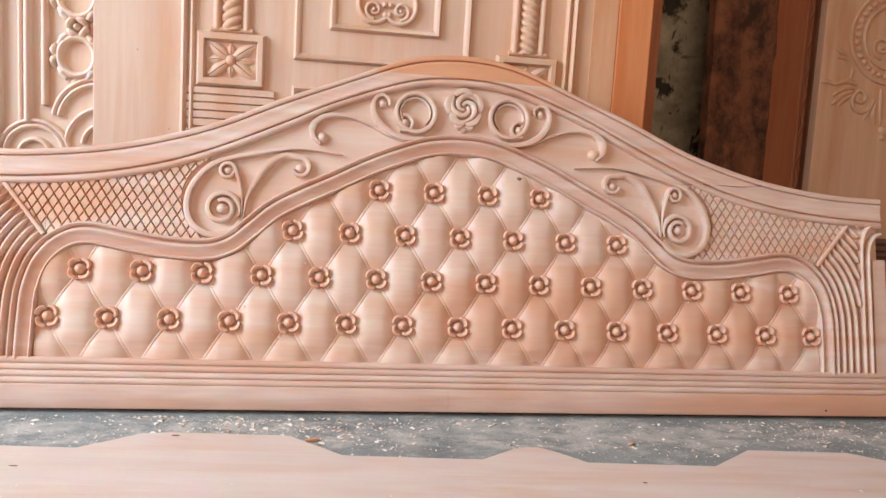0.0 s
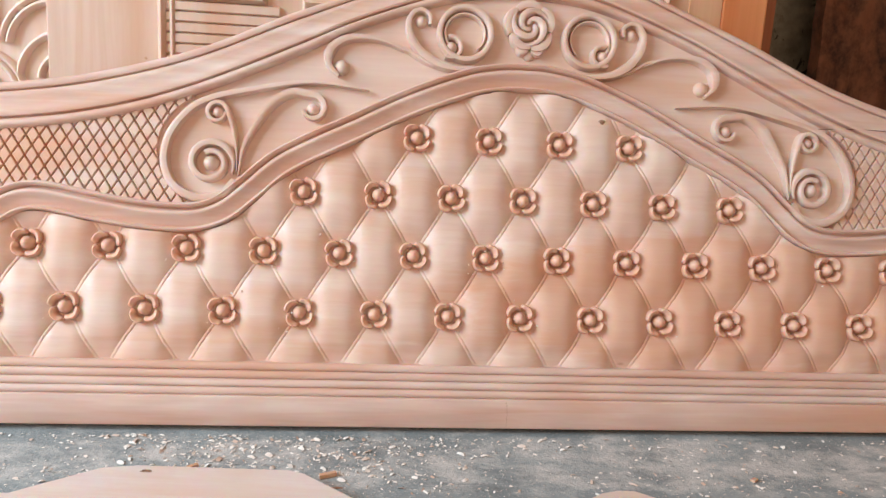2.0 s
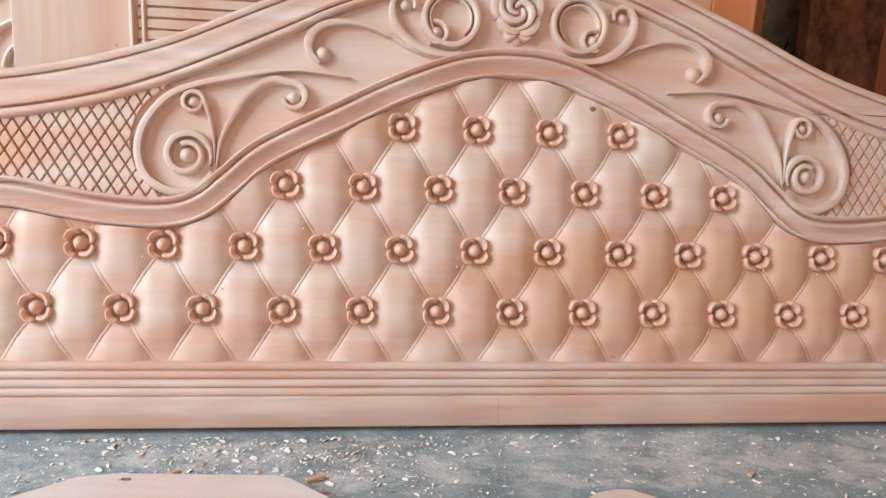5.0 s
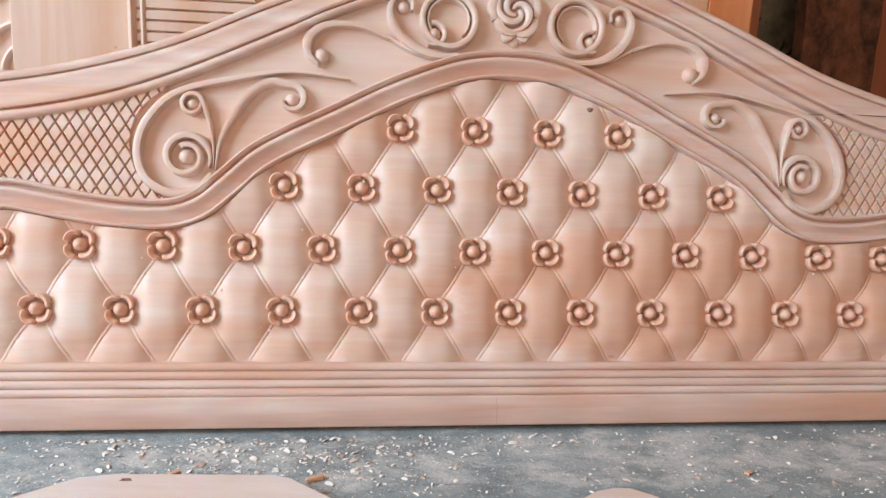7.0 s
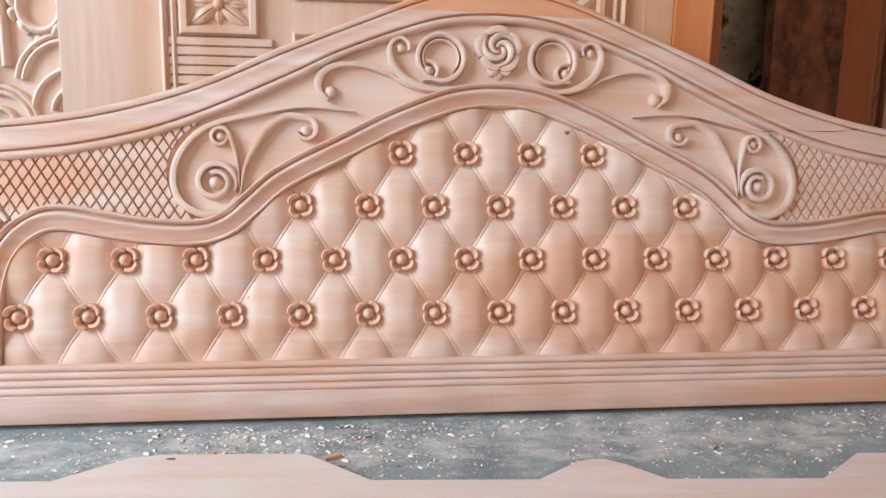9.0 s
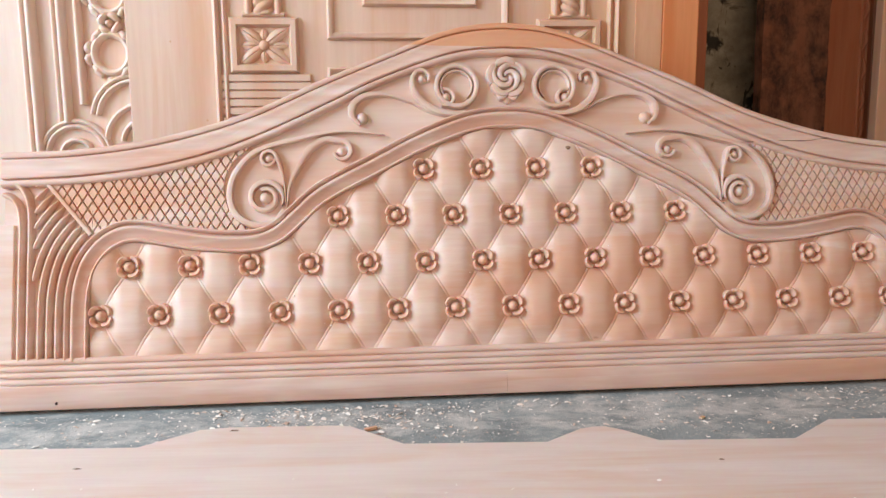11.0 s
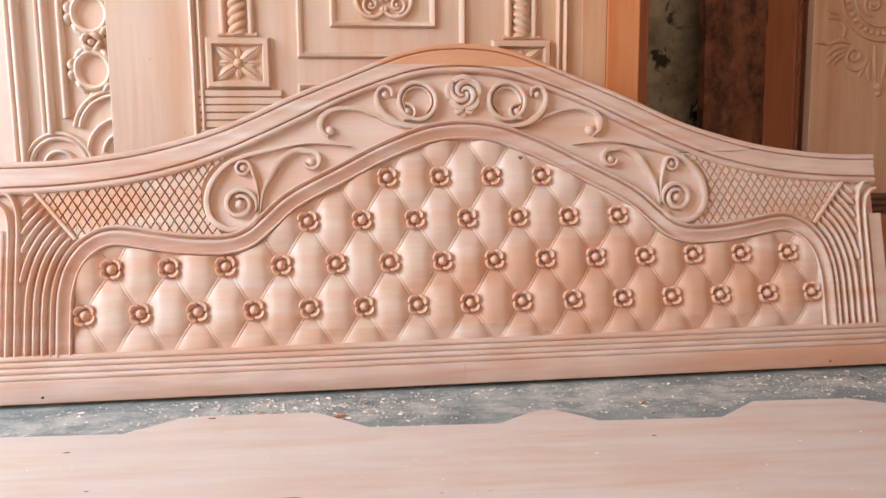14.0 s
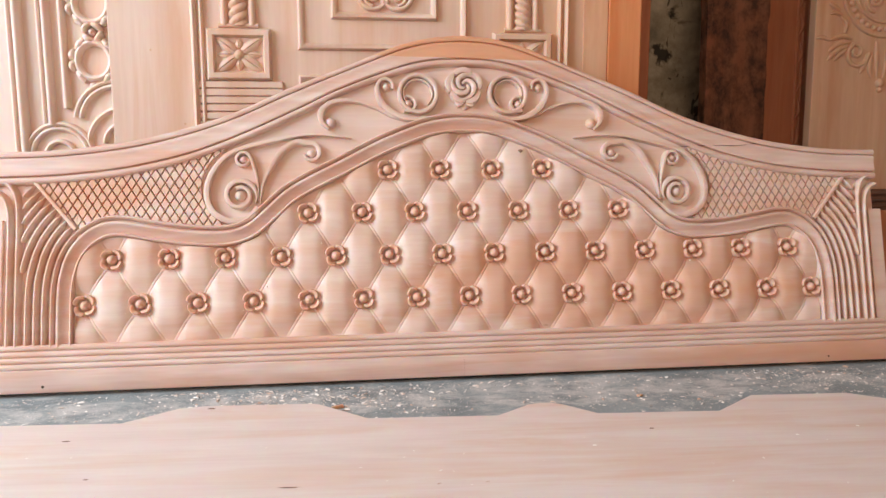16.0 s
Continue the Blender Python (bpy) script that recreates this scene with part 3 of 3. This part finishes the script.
for x, y, r, k in ((-0.525, 0.064, 0.007, 2.0), (-0.335, -0.262, 0.004, 7.0), (-0.73, -0.075, 0.005, 2.2), (0.265, -0.075, 0.005, 1.6), (-0.275, 0.040, 0.006, 2.0), (-0.64, -0.22, 0.0035, 2.0), (-0.9, -0.02, 0.004, 2.0)):
    verts, faces = dome(0, 0, 1.0, 0.0004, 0, 3, 14)
    part("knot", ([[x + v[0] * r * k * (0.55 + 0.2 * math.sin(4 * v[2] + x * 40)), y + v[2] * r * 0.5, 0.0181 - v[1]] for v in verts], faces), knot_mat, plank, "small brown knot")
for x, z, r in ((-0.875, 0.012, 0.0028), (0.826, 0.012, 0.0022)):
    part("nail_hole", dome(x, z, r, 0.0006, 0.003), hole_mat, headboard, "small dark nail hole")
verts, faces = dome(0, 0, 1.0, 0.001, -0.001, 4, 14)
part("knot", ([[0.125 + v[0] * 0.0048 * (1 + 0.3 * math.sin(3 * v[2])), v[1] * 1.5 - 0.0006, 0.492 + v[2] * 0.0040] for v in verts], faces), knot_mat, headboard, "small dark knot")
part("joint_line", sweep([(-0.018, 0.004), (-0.017, 0.03), (-0.019, 0.043)], [(-0.0004, 0.002), (0.0, 0.0034), (0.0004, 0.002)]), knot_mat, headboard)
part("crack", sweep(smooth_path([(0.49, 0.500), (0.56, 0.503), (0.64, 0.503), (0.70, 0.509), (0.80, 0.500)], 40), [(-0.0009, 0.0), (0.0, 0.0046), (0.0009, 0.0)], np.sin(np.pi * np.linspace(0.05, 0.95, 40)) ** 0.5), knot_mat, headboard, "hairline crack in the rail")


# ---- doors stacked behind ----
def frame_ring(x0, x1, z0, z1, profile):
    """A mitred rectangular moulding; the profile runs from the outer edge inwards as (inset, out)."""
    verts, faces, n = [], [], len(profile)
    for cx, cz, sx, sz in ((x0, z0, 1, 1), (x1, z0, -1, 1), (x1, z1, -1, -1), (x0, z1, 1, -1)):
        verts += [[cx + sx * i, -w, cz + sz * i] for i, w in profile]
    for a in range(4):
        b = (a + 1) % 4
        faces += [[a * n + i, b * n + i, b * n + i + 1, a * n + i + 1] for i in range(n - 1)]
    return verts, faces


def bead(x, z0, z1, r, h=None, n=7):
    return sweep([(x, z0), (x, z1)], half_round(r, h or r, -0.004, n))


BEVEL = [(0, -0.003), (0.001, 0.006), (0.005, 0.011), (0.009, 0.009), (0.0165, 0.001), (0.018, -0.003)]


def square_flower(cx, cz, s):
    """A square block with an eight-petalled flower cut into it."""
    frame = frame_ring(cx - s, cx + s, cz - 0.8 * s, cz + 0.8 * s, [(0, -0.003), (0.001, 0.008), (0.006, 0.015), (0.016, 0.015), (0.020, 0.004), (0.021, -0.002)])
    pieces = [frame, dome(cx, cz, 0.0115, 0.012, 0.004)]
    h, v = s - 0.022, 0.8 * s - 0.021
    petal = [(-0.0150, -0.006), (-0.0135, 0.004), (-0.0085, 0.0105), (-0.0015, 0.0115), (0, 0.0075), (0.0015, 0.0115), (0.0085, 0.0105), (0.0135, 0.004), (0.0150, -0.006)]
    for j in range(8):
        a = j * math.pi / 4 + math.pi / 4
        wide = j % 2 == 0
        ex, ez = (np.sign(round(math.cos(a), 3)) * h * (1.06 if wide else 0.98), np.sign(round(math.sin(a), 3)) * v * (1.06 if wide else 0.98))
        t = np.linspace(0.10 if wide else 0.32, 1, 12)
        line = np.stack([cx + ex * t, cz + ez * t], 1)
        k = np.sin(np.pi * np.linspace(0.12, 0.99, 12) ** 0.85) ** 0.75 * (0.98 if wide else 0.72)
        pieces.append(sweep(line, petal, k))
    return joined(*pieces)


def rope(cx, z0, z1, r, rise, lay):
    """A twisted rope column with deep spiral flutes."""
    nz, na = int((z1 - z0) / 0.0022), 17
    verts = []
    for i in range(nz):
        z = z0 + (z1 - z0) * i / (nz - 1)
        for j in range(na):
            a = math.pi * j / (na - 1)
            s = abs(math.sin(math.pi * (z / rise + lay * a)))
            rr = r * (0.60 + 0.40 * s**0.6)
            verts.append([cx - rr * math.cos(a), -rr * math.sin(a) * 0.8, z])
    return verts, grid_faces(nz, na)


door = thing("carved_door", pose(-0.165, 0.265, 0, -0.6), "pale carved wooden door standing upright behind the headboard", "door", "stacked doors")
part("leaf", boxed(-0.62, 0.62, 0.0, 0.038, 0.0, 2.08, bevel=0.002), wood_door, door, smooth=False)
CENTRES = {-1: -0.334, 1: 0.325}
for s in (-1, 1):
    part("stile_bead", joined(bead(s * 0.433, 0.02, 2.04, 0.0075, 0.015), bead(s * 0.416, 0.02, 2.04, 0.006, 0.011)), wood_door, door, "double raised bead")
    part("flower_block", square_flower(CENTRES[s], 0.7040, 0.0730), wood_door, door, "square block with carved flower")
    col = part("rope_column", rope(CENTRES[s], 0.768, 1.75, 0.022, 0.020 if s < 0 else 0.017, s * 0.42), wood_door, door, "twisted rope column")
    part("column_bead", joined(bead(CENTRES[s] - 0.031, 0.768, 1.75, 0.009, 0.012), bead(CENTRES[s] + 0.031, 0.768, 1.75, 0.009, 0.012)), wood_door, col)
    part("column_foot", joined(sweep([(CENTRES[s] - 0.044, 0.768), (CENTRES[s] + 0.044, 0.768)], half_round(0.006, 0.010, -0.004))), wood_door, col)
    for j in range(5):
        z = 0.6365 - 0.0175 * j
        part("slat", sweep([(CENTRES[s] - 0.094, z), (CENTRES[s] + 0.094, z)], [(-0.0082, -0.003), (-0.0082, 0.004), (-0.006, 0.0075), (0.006, 0.0075), (0.0082, 0.004), (0.0082, -0.003)]), wood_door, door)
    part("lower_panel", frame_ring(CENTRES[s] - 0.094, CENTRES[s] + 0.094, 0.12, 0.556, BEVEL), wood_door, door)
part("raised_panel", frame_ring(-0.202, 0.192, 0.716, 1.75, BEVEL), wood_door, door, "raised mitred panel moulding")
inner = part("inner_frame", frame_ring(-0.126, 0.122, 0.786, 1.65, BEVEL), wood_door, door, "inner mitred moulding")
for s in (-1, 1):
    curl = smooth_path([(0.0, 0.823), (s * 0.018, 0.812), (s * 0.045, 0.815), (s * 0.062, 0.838), (s * 0.060, 0.87), (s * 0.036, 0.90)], 30)
    part("panel_scroll", joined(sweep(curl, half_round(0.007, 0.012, -0.003), np.sin(np.pi * np.linspace(0.15, 0.9, 30)) ** 0.5), sweep(spiral(s * 0.030, 0.838, 0.020, 0.006, -90, s * 1.2, 36), half_round(0.0055, 0.012, -0.003), taper(36, 1, 0.7)), dome(s * 0.030, 0.838, 0.006, 0.012)), wood_door, inner)
    part("panel_bud", joined(dome(s * 0.004, 0.828, 0.008, 0.010), dome(s * 0.006, 0.85, 0.007, 0.012)), wood_door, inner)
part("lower_frame", frame_ring(-0.203, 0.196, 0.12, 0.66, BEVEL), wood_door, door)
part("edge_stile", boxed(0.475, 0.5355, -0.003, 0.03, 0.001, 2.079, bevel=0.001), wood_amber, door, "amber edge strip", smooth=False)
part("edge_stile", boxed(0.5360, 0.6205, -0.0035, 0.03, 0.001, 2.079, bevel=0.004), wood_deep, door, "deep amber edge strip", smooth=False)
for x, z in ((-0.53, 0.712), (-0.462, 0.548)):
    part("filled_nail_mark", dome(x, z, 0.0024, 0.0006), wood_tan, door)

# door with a chain of flowers, further back
chain_door = thing("carved_door", pose(-1.12, 0.335, 0, -0.6), "pale wooden door carved with a chain of small flowers", "door", "stacked doors")
part("leaf", boxed(-0.42, 0.42, 0.0, 0.038, 0.0, 2.08, bevel=0.002), wood_lit_door, chain_door, smooth=False)
OFF = 1.12
for x, z0, r in ((-1.020, 0.02, 0.005), (-1.000, 0.02, 0.0105), (-0.955, 0.535, 0.005), (-0.938, 0.545, 0.0095), (-0.903, 0.584, 0.0085)):
    part("stile_bead", bead(x + OFF, z0, 2.02, r, r * 2.2, 9), wood_lit_door, chain_door)
for j in range(9):
    z = 0.6925 + 0.1270 * j
    a = np.linspace(0, 2 * math.pi, 40)
    cx = -0.836 + OFF
    leaves = []
    for sx in (-1, 1):
        for sz in (-1, 1):
            line = smooth_path([(cx + sx * 0.037, z + sz * 0.002), (cx + sx * 0.049, z + sz * 0.010), (cx + sx * 0.046, z + sz * 0.027)], 12)
            leaves.append(sweep(line, half_round(0.0095, 0.021, -0.003), np.sin(np.pi * np.linspace(0.12, 0.95, 12)) ** 0.7))
    for sx in (-1, 1):
        for sz in (-1, 1):
            leaves.append(sweep([(cx + sx * 0.021, z + sz * 0.047), (cx + sx * 0.030, z + sz * 0.036), (cx + sx * 0.039, z + sz * 0.024)], half_round(0.0105, 0.022, -0.003), [0.7, 1.0, 0.6]))
    link = part("chain_ring", joined(sweep(np.stack([cx + 0.0375 * np.cos(a), z + 0.041 * np.sin(a)], 1), half_round(0.0085, 0.019, -0.003)), *leaves), wood_lit_door, chain_door, "carved ring with leaves")
    fz = z + 0.0635
    petals = [dome(cx, fz, 0.0085, 0.026)]
    for q in range(4):
        t = np.linspace(0, 1, 12)
        ang = q * math.pi / 2 + 0.2 + 1.6 * t
        petals.append(sweep(np.stack([cx + 0.0180 * np.cos(ang), fz + 0.0180 * np.sin(ang)], 1), half_round(0.0090, 0.024, -0.003), np.sin(np.pi * np.linspace(0.12, 0.92, 12)) ** 0.5))
    part("chain_flower", joined(*petals), wood_lit_door, link)
for cx, cz, rads, a0, a1 in ((-0.79, 0.55, (0.097, 0.085), 80, 172), (-0.775, 0.50, (0.085, 0.050), 80, 175), (-0.925, 0.475, (0.073, 0.062), 5, 175), (-0.925, 0.475, (0.032,), 5, 175)):
    ang = np.radians(np.linspace(a0, a1, 26))
    part("arc_moulding", joined(*[sweep(np.stack([cx + OFF + r * np.cos(ang), cz + r * np.sin(ang)], 1), half_round(0.0062, 0.014, -0.003)) for r in rads]), wood_lit_door, chain_door)
part("bud", joined(*[dome(-0.842 + OFF + dx, 0.636 + dz, 0.010, 0.012) for dx, dz in ((0, 0), (0.012, 0.012), (-0.010, -0.014))]), wood_lit_door, chain_door)

# plain amber door edge-on behind the carved one
amber = thing("plain_door", pose(0.30, 0.312, 0, -0.6), "plain amber brown door behind the carved door", "door", "stacked doors")
part("leaf", boxed(-0.17, 0.198, 0, 0.035, 0.0, 2.05, bevel=0.002), wood_red, amber, smooth=False)

# old planks against the wall
old = thing("old_plank", pose(0.965, 0.76, 0, -2.0), "rough old dark brown plank propped against the wall", "plank")
bm = bmesh.new()
box(bm, -0.088, 0.120, 0, 0.045, 0.0, 2.3)
bmesh.ops.subdivide_edges(bm, edges=[e for e in bm.edges if abs(e.verts[0].co.z - e.verts[1].co.z) > 1], cuts=60)
for v in bm.verts:
    v.co.x += 0.006 * noise.noise((v.co.x * 3, 0, v.co.z * 14)) + 0.003 * noise.noise((5, v.co.x, v.co.z * 50))
part("plank", bm, wood_old, old, smooth=False)
red = thing("red_brown_panel", pose(1.145, 0.78, 0, -2.0), "red-brown carved wooden panel in shade against the wall", "panel")
part("leaf", boxed(-0.052, 0.130, 0, 0.035, 0.0, 2.2, bevel=0.002), wood_red, red, smooth=False)
for x in (0.052, 0.072, 0.092):
    part("edge_bead", bead(x, 0.0, 2.18, 0.005), wood_red, red)
for j in range(14):
    part("edge_leaf", sweep(smooth_path([(0.056, 0.3 + 0.09 * j), (0.068, 0.33 + 0.09 * j), (0.062, 0.37 + 0.09 * j)], 10), half_round(0.007, 0.010, -0.002), np.sin(np.pi * np.linspace(0.1, 0.9, 10))), wood_red, red)

# carved panel with an oval of beads
oval = thing("medallion_panel", pose(1.622, 0.70, 0, -1.5, 0, 0), "tan wooden panel carved with a beaded medallion and leaves", "panel")
part("leaf", boxed(-0.420, 0.415, 0, 0.035, 0.0, 2.1, bevel=0.003), wood_tan, oval, smooth=False)
CX, CZ = -0.190, 0.972
a = np.linspace(0, 2 * math.pi, 90)
for r in (0.142, 0.098):
    part("medallion_ring", sweep(np.stack([CX + r * np.cos(a), CZ + r * np.sin(a)], 1), half_round(0.0055, 0.008, -0.003)), wood_tan, oval)
for j in range(34):
    b = 2 * math.pi * j / 34
    part("bead", dome(CX + 0.120 * math.cos(b), CZ + 0.120 * math.sin(b), 0.0095, 0.009, 0, 5, 10), wood_tan, oval)


def frond(knots, r, h=0.008):
    return sweep(smooth_path(knots, 16), half_round(r, h, -0.003), np.sin(np.pi * np.linspace(0.12, 0.96, 16)) ** 0.6)


for s in (-1, 1):
    X = lambda d: CX + s * d
    # a C-scroll with blades of acanthus curling off it
    scroll = [sweep(np.concatenate([smooth_path([(X(0.045), 0.775), (X(0.058), 0.748), (X(0.085), 0.738), (X(0.110), 0.752), (X(0.116), 0.780), (X(0.098), 0.806)], 26), spiral(X(0.090), 0.782, 0.022, 0.008, 80 if s > 0 else 100, s * 0.9, 24)]), half_round(0.0065, 0.009, -0.003))]
    blades = [frond([(X(0.105), 0.822), (X(0.140), 0.830), (X(0.180), 0.816)], 0.009), frond([(X(0.180), 0.816), (X(0.205), 0.824), (X(0.226), 0.822)], 0.007),
              frond([(X(0.112), 0.812), (X(0.150), 0.806), (X(0.182), 0.782)], 0.010), frond([(X(0.118), 0.800), (X(0.152), 0.786), (X(0.184), 0.754)], 0.009),
              frond([(X(0.120), 0.788), (X(0.145), 0.772), (X(0.162), 0.752)], 0.008), frond([(X(0.130), 0.838), (X(0.128), 0.868), (X(0.148), 0.890)], 0.007),
              frond([(X(0.142), 0.892), (X(0.165), 0.900), (X(0.182), 0.896)], 0.007), frond([(X(0.150), 0.908), (X(0.172), 0.918), (X(0.188), 0.930)], 0.008),
              frond([(X(0.040), 0.780), (X(0.058), 0.742), (X(0.070), 0.715)], 0.009), frond([(X(0.034), 0.770), (X(0.040), 0.735), (X(0.030), 0.700)], 0.009), frond([(X(0.020), 0.815), (X(0.018), 0.760), (X(0.010), 0.700)], 0.007)]
    part("acanthus_leaf", joined(*scroll, *blades), wood_tan, oval)
    part("medallion_scroll", joined(sweep(spiral(X(0.034), 0.940, 0.034, 0.008, -90, s * 1.3, 40), half_round(0.006, 0.008, -0.003)), dome(X(0.034), 0.940, 0.007, 0.009)), wood_tan, oval)
part("leaf_tip", joined(dome(CX, 0.685, 0.016, 0.012), dome(CX, 0.665, 0.010, 0.010)), wood_tan, oval)

# added low carved board, coloured dark for the shade at the medallion panel's foot
wood_shade = wood("shade_dark_timber", (0.17, 0.075, 0.042), (0.09, 0.040, 0.022), "x", 0.7, rings=0.2)
dark = thing("shade_board", pose(1.55, 0.615, 0), "added dark carved board standing in for shade beside the headboard", "board")
part("body", boxed(-0.42, 0.42, 0, 0.035, 0.0, 0.352, bevel=0.003), wood_shade, dark, smooth=False)
for z in (0.342, 0.322, 0.302):
    part("edge_bead", sweep([(-0.42, z), (0.42, z)], half_round(0.0075, 0.009, -0.002)), wood_shade, dark)
for j in range(6):
    x = -0.32 + 0.125 * j
    part("scroll", joined(sweep(spiral(x, 0.235, 0.050, 0.012, 120, -1.4, 44), half_round(0.0085, 0.012, -0.002), taper(44, 1, 0.6)), dome(x, 0.235, 0.011, 0.012)), wood_shade, dark)


# ---- shavings ----
def flake(rng, x, y, z, size):
    """A small curled chip."""
    turn = Matrix.Rotation(rng.uniform(0, 6.28), 3, "Z") @ Matrix.Rotation(rng.uniform(-0.5, 0.5), 3, "X")
    length, width, bend = size, size * rng.uniform(0.30, 0.75), rng.uniform(0.1, 0.6)
    verts, faces = [], []
    for i in range(4):
        t = i / 3 - 0.5
        for s in (-0.5, 0.5):
            v = turn @ Vector((t * length, s * width * (1 - abs(t)), bend * length * (0.25 - t * t) + 0.12 * size))
            verts.append([x + v.x, y + v.y, z + max(v.z, 0.0004)])
    faces = [[2 * i, 2 * i + 1, 2 * i + 3, 2 * i + 2] for i in range(3)]
    return verts, faces


rng = random.Random(11)
chips = []
while len(chips) < 4200:
    x, y = rng.uniform(-1.3, 1.3), -0.012 - abs(rng.gauss(0.07, 0.07))
    dense = noise.noise((x * 3.1, y * 9, 0.7)) + 0.15
    if y < -0.36 or rng.random() > 0.55 + dense:
        continue
    chips.append(flake(rng, x, y, 0.0, min(0.013, 0.0020 + rng.expovariate(1 / 0.0024))))
tagged(part("floor_shavings", joined(*chips), shaving_mat, None, smooth=False), "pale curled wood shavings scattered on the concrete floor", "shavings", kind="stuff")
chips = []
for _ in range(70):
    x, y = rng.uniform(-1.0, 1.0), -0.32 - rng.uniform(0, 0.35)
    chips.append(flake(rng, x, y, 0.0182, rng.uniform(0.002, 0.007)))
tagged(part("board_shavings", joined(*chips), shaving_mat, None, smooth=False), "few tiny wood chips lying on the apron board", "shavings", kind="stuff")
chips = []
rng = random.Random(23)
for _ in range(150):
    k = rng.randint(-14, 14) * 0.5
    row = rng.choice((0, 0, 1, 1, 2))
    x, v = (k * 2 // 1) * 0.0575 + rng.uniform(-0.03, 0.03), ROW0 + row * RISE + rng.uniform(-0.03, 0.03)
    if abs(x) < 0.8 and v < float(mid(x)) - 0.04:
        chips.append(flake(rng, x, 0.0, 0.0, rng.uniform(0.0015, 0.0045)))
        vs = chips[-1][0]
        for q in vs:
            q[1], q[2] = 0.004 - q[2] * 1.4, v + q[1]
fuzz = part("splinter", joined(*chips), shaving_mat, headboard, "loose splinters caught in the carving", smooth=False)
fuzz["kind"] = "stuff"

# a few thick brown offcuts among the shavings
for x, y, length, turn, high in ((-0.287, -0.134, 0.024, 20, 0.006), (0.319, -0.142, 0.012, 35, 0.004), (-0.470, -0.112, 0.016, 40, 0.005)):
    bm = boxed(-length / 2, length / 2, -0.0035, 0.0035, 0, high, bevel=0.0012)
    for v in bm.verts:
        v.co += 0.0016 * Vector((noise.noise(v.co * 160), noise.noise(v.co * 160 + Vector((3, 0, 0))), abs(noise.noise(v.co * 130))))
    chip = part("offcut", bm, wood_tan, None, smooth=False)
    chip.matrix_world = pose(x, y, 0.0002, 0, 0, turn)
    tagged(chip, "small rough brown wood offcut on the concrete floor", "offcut", "offcuts on the floor")
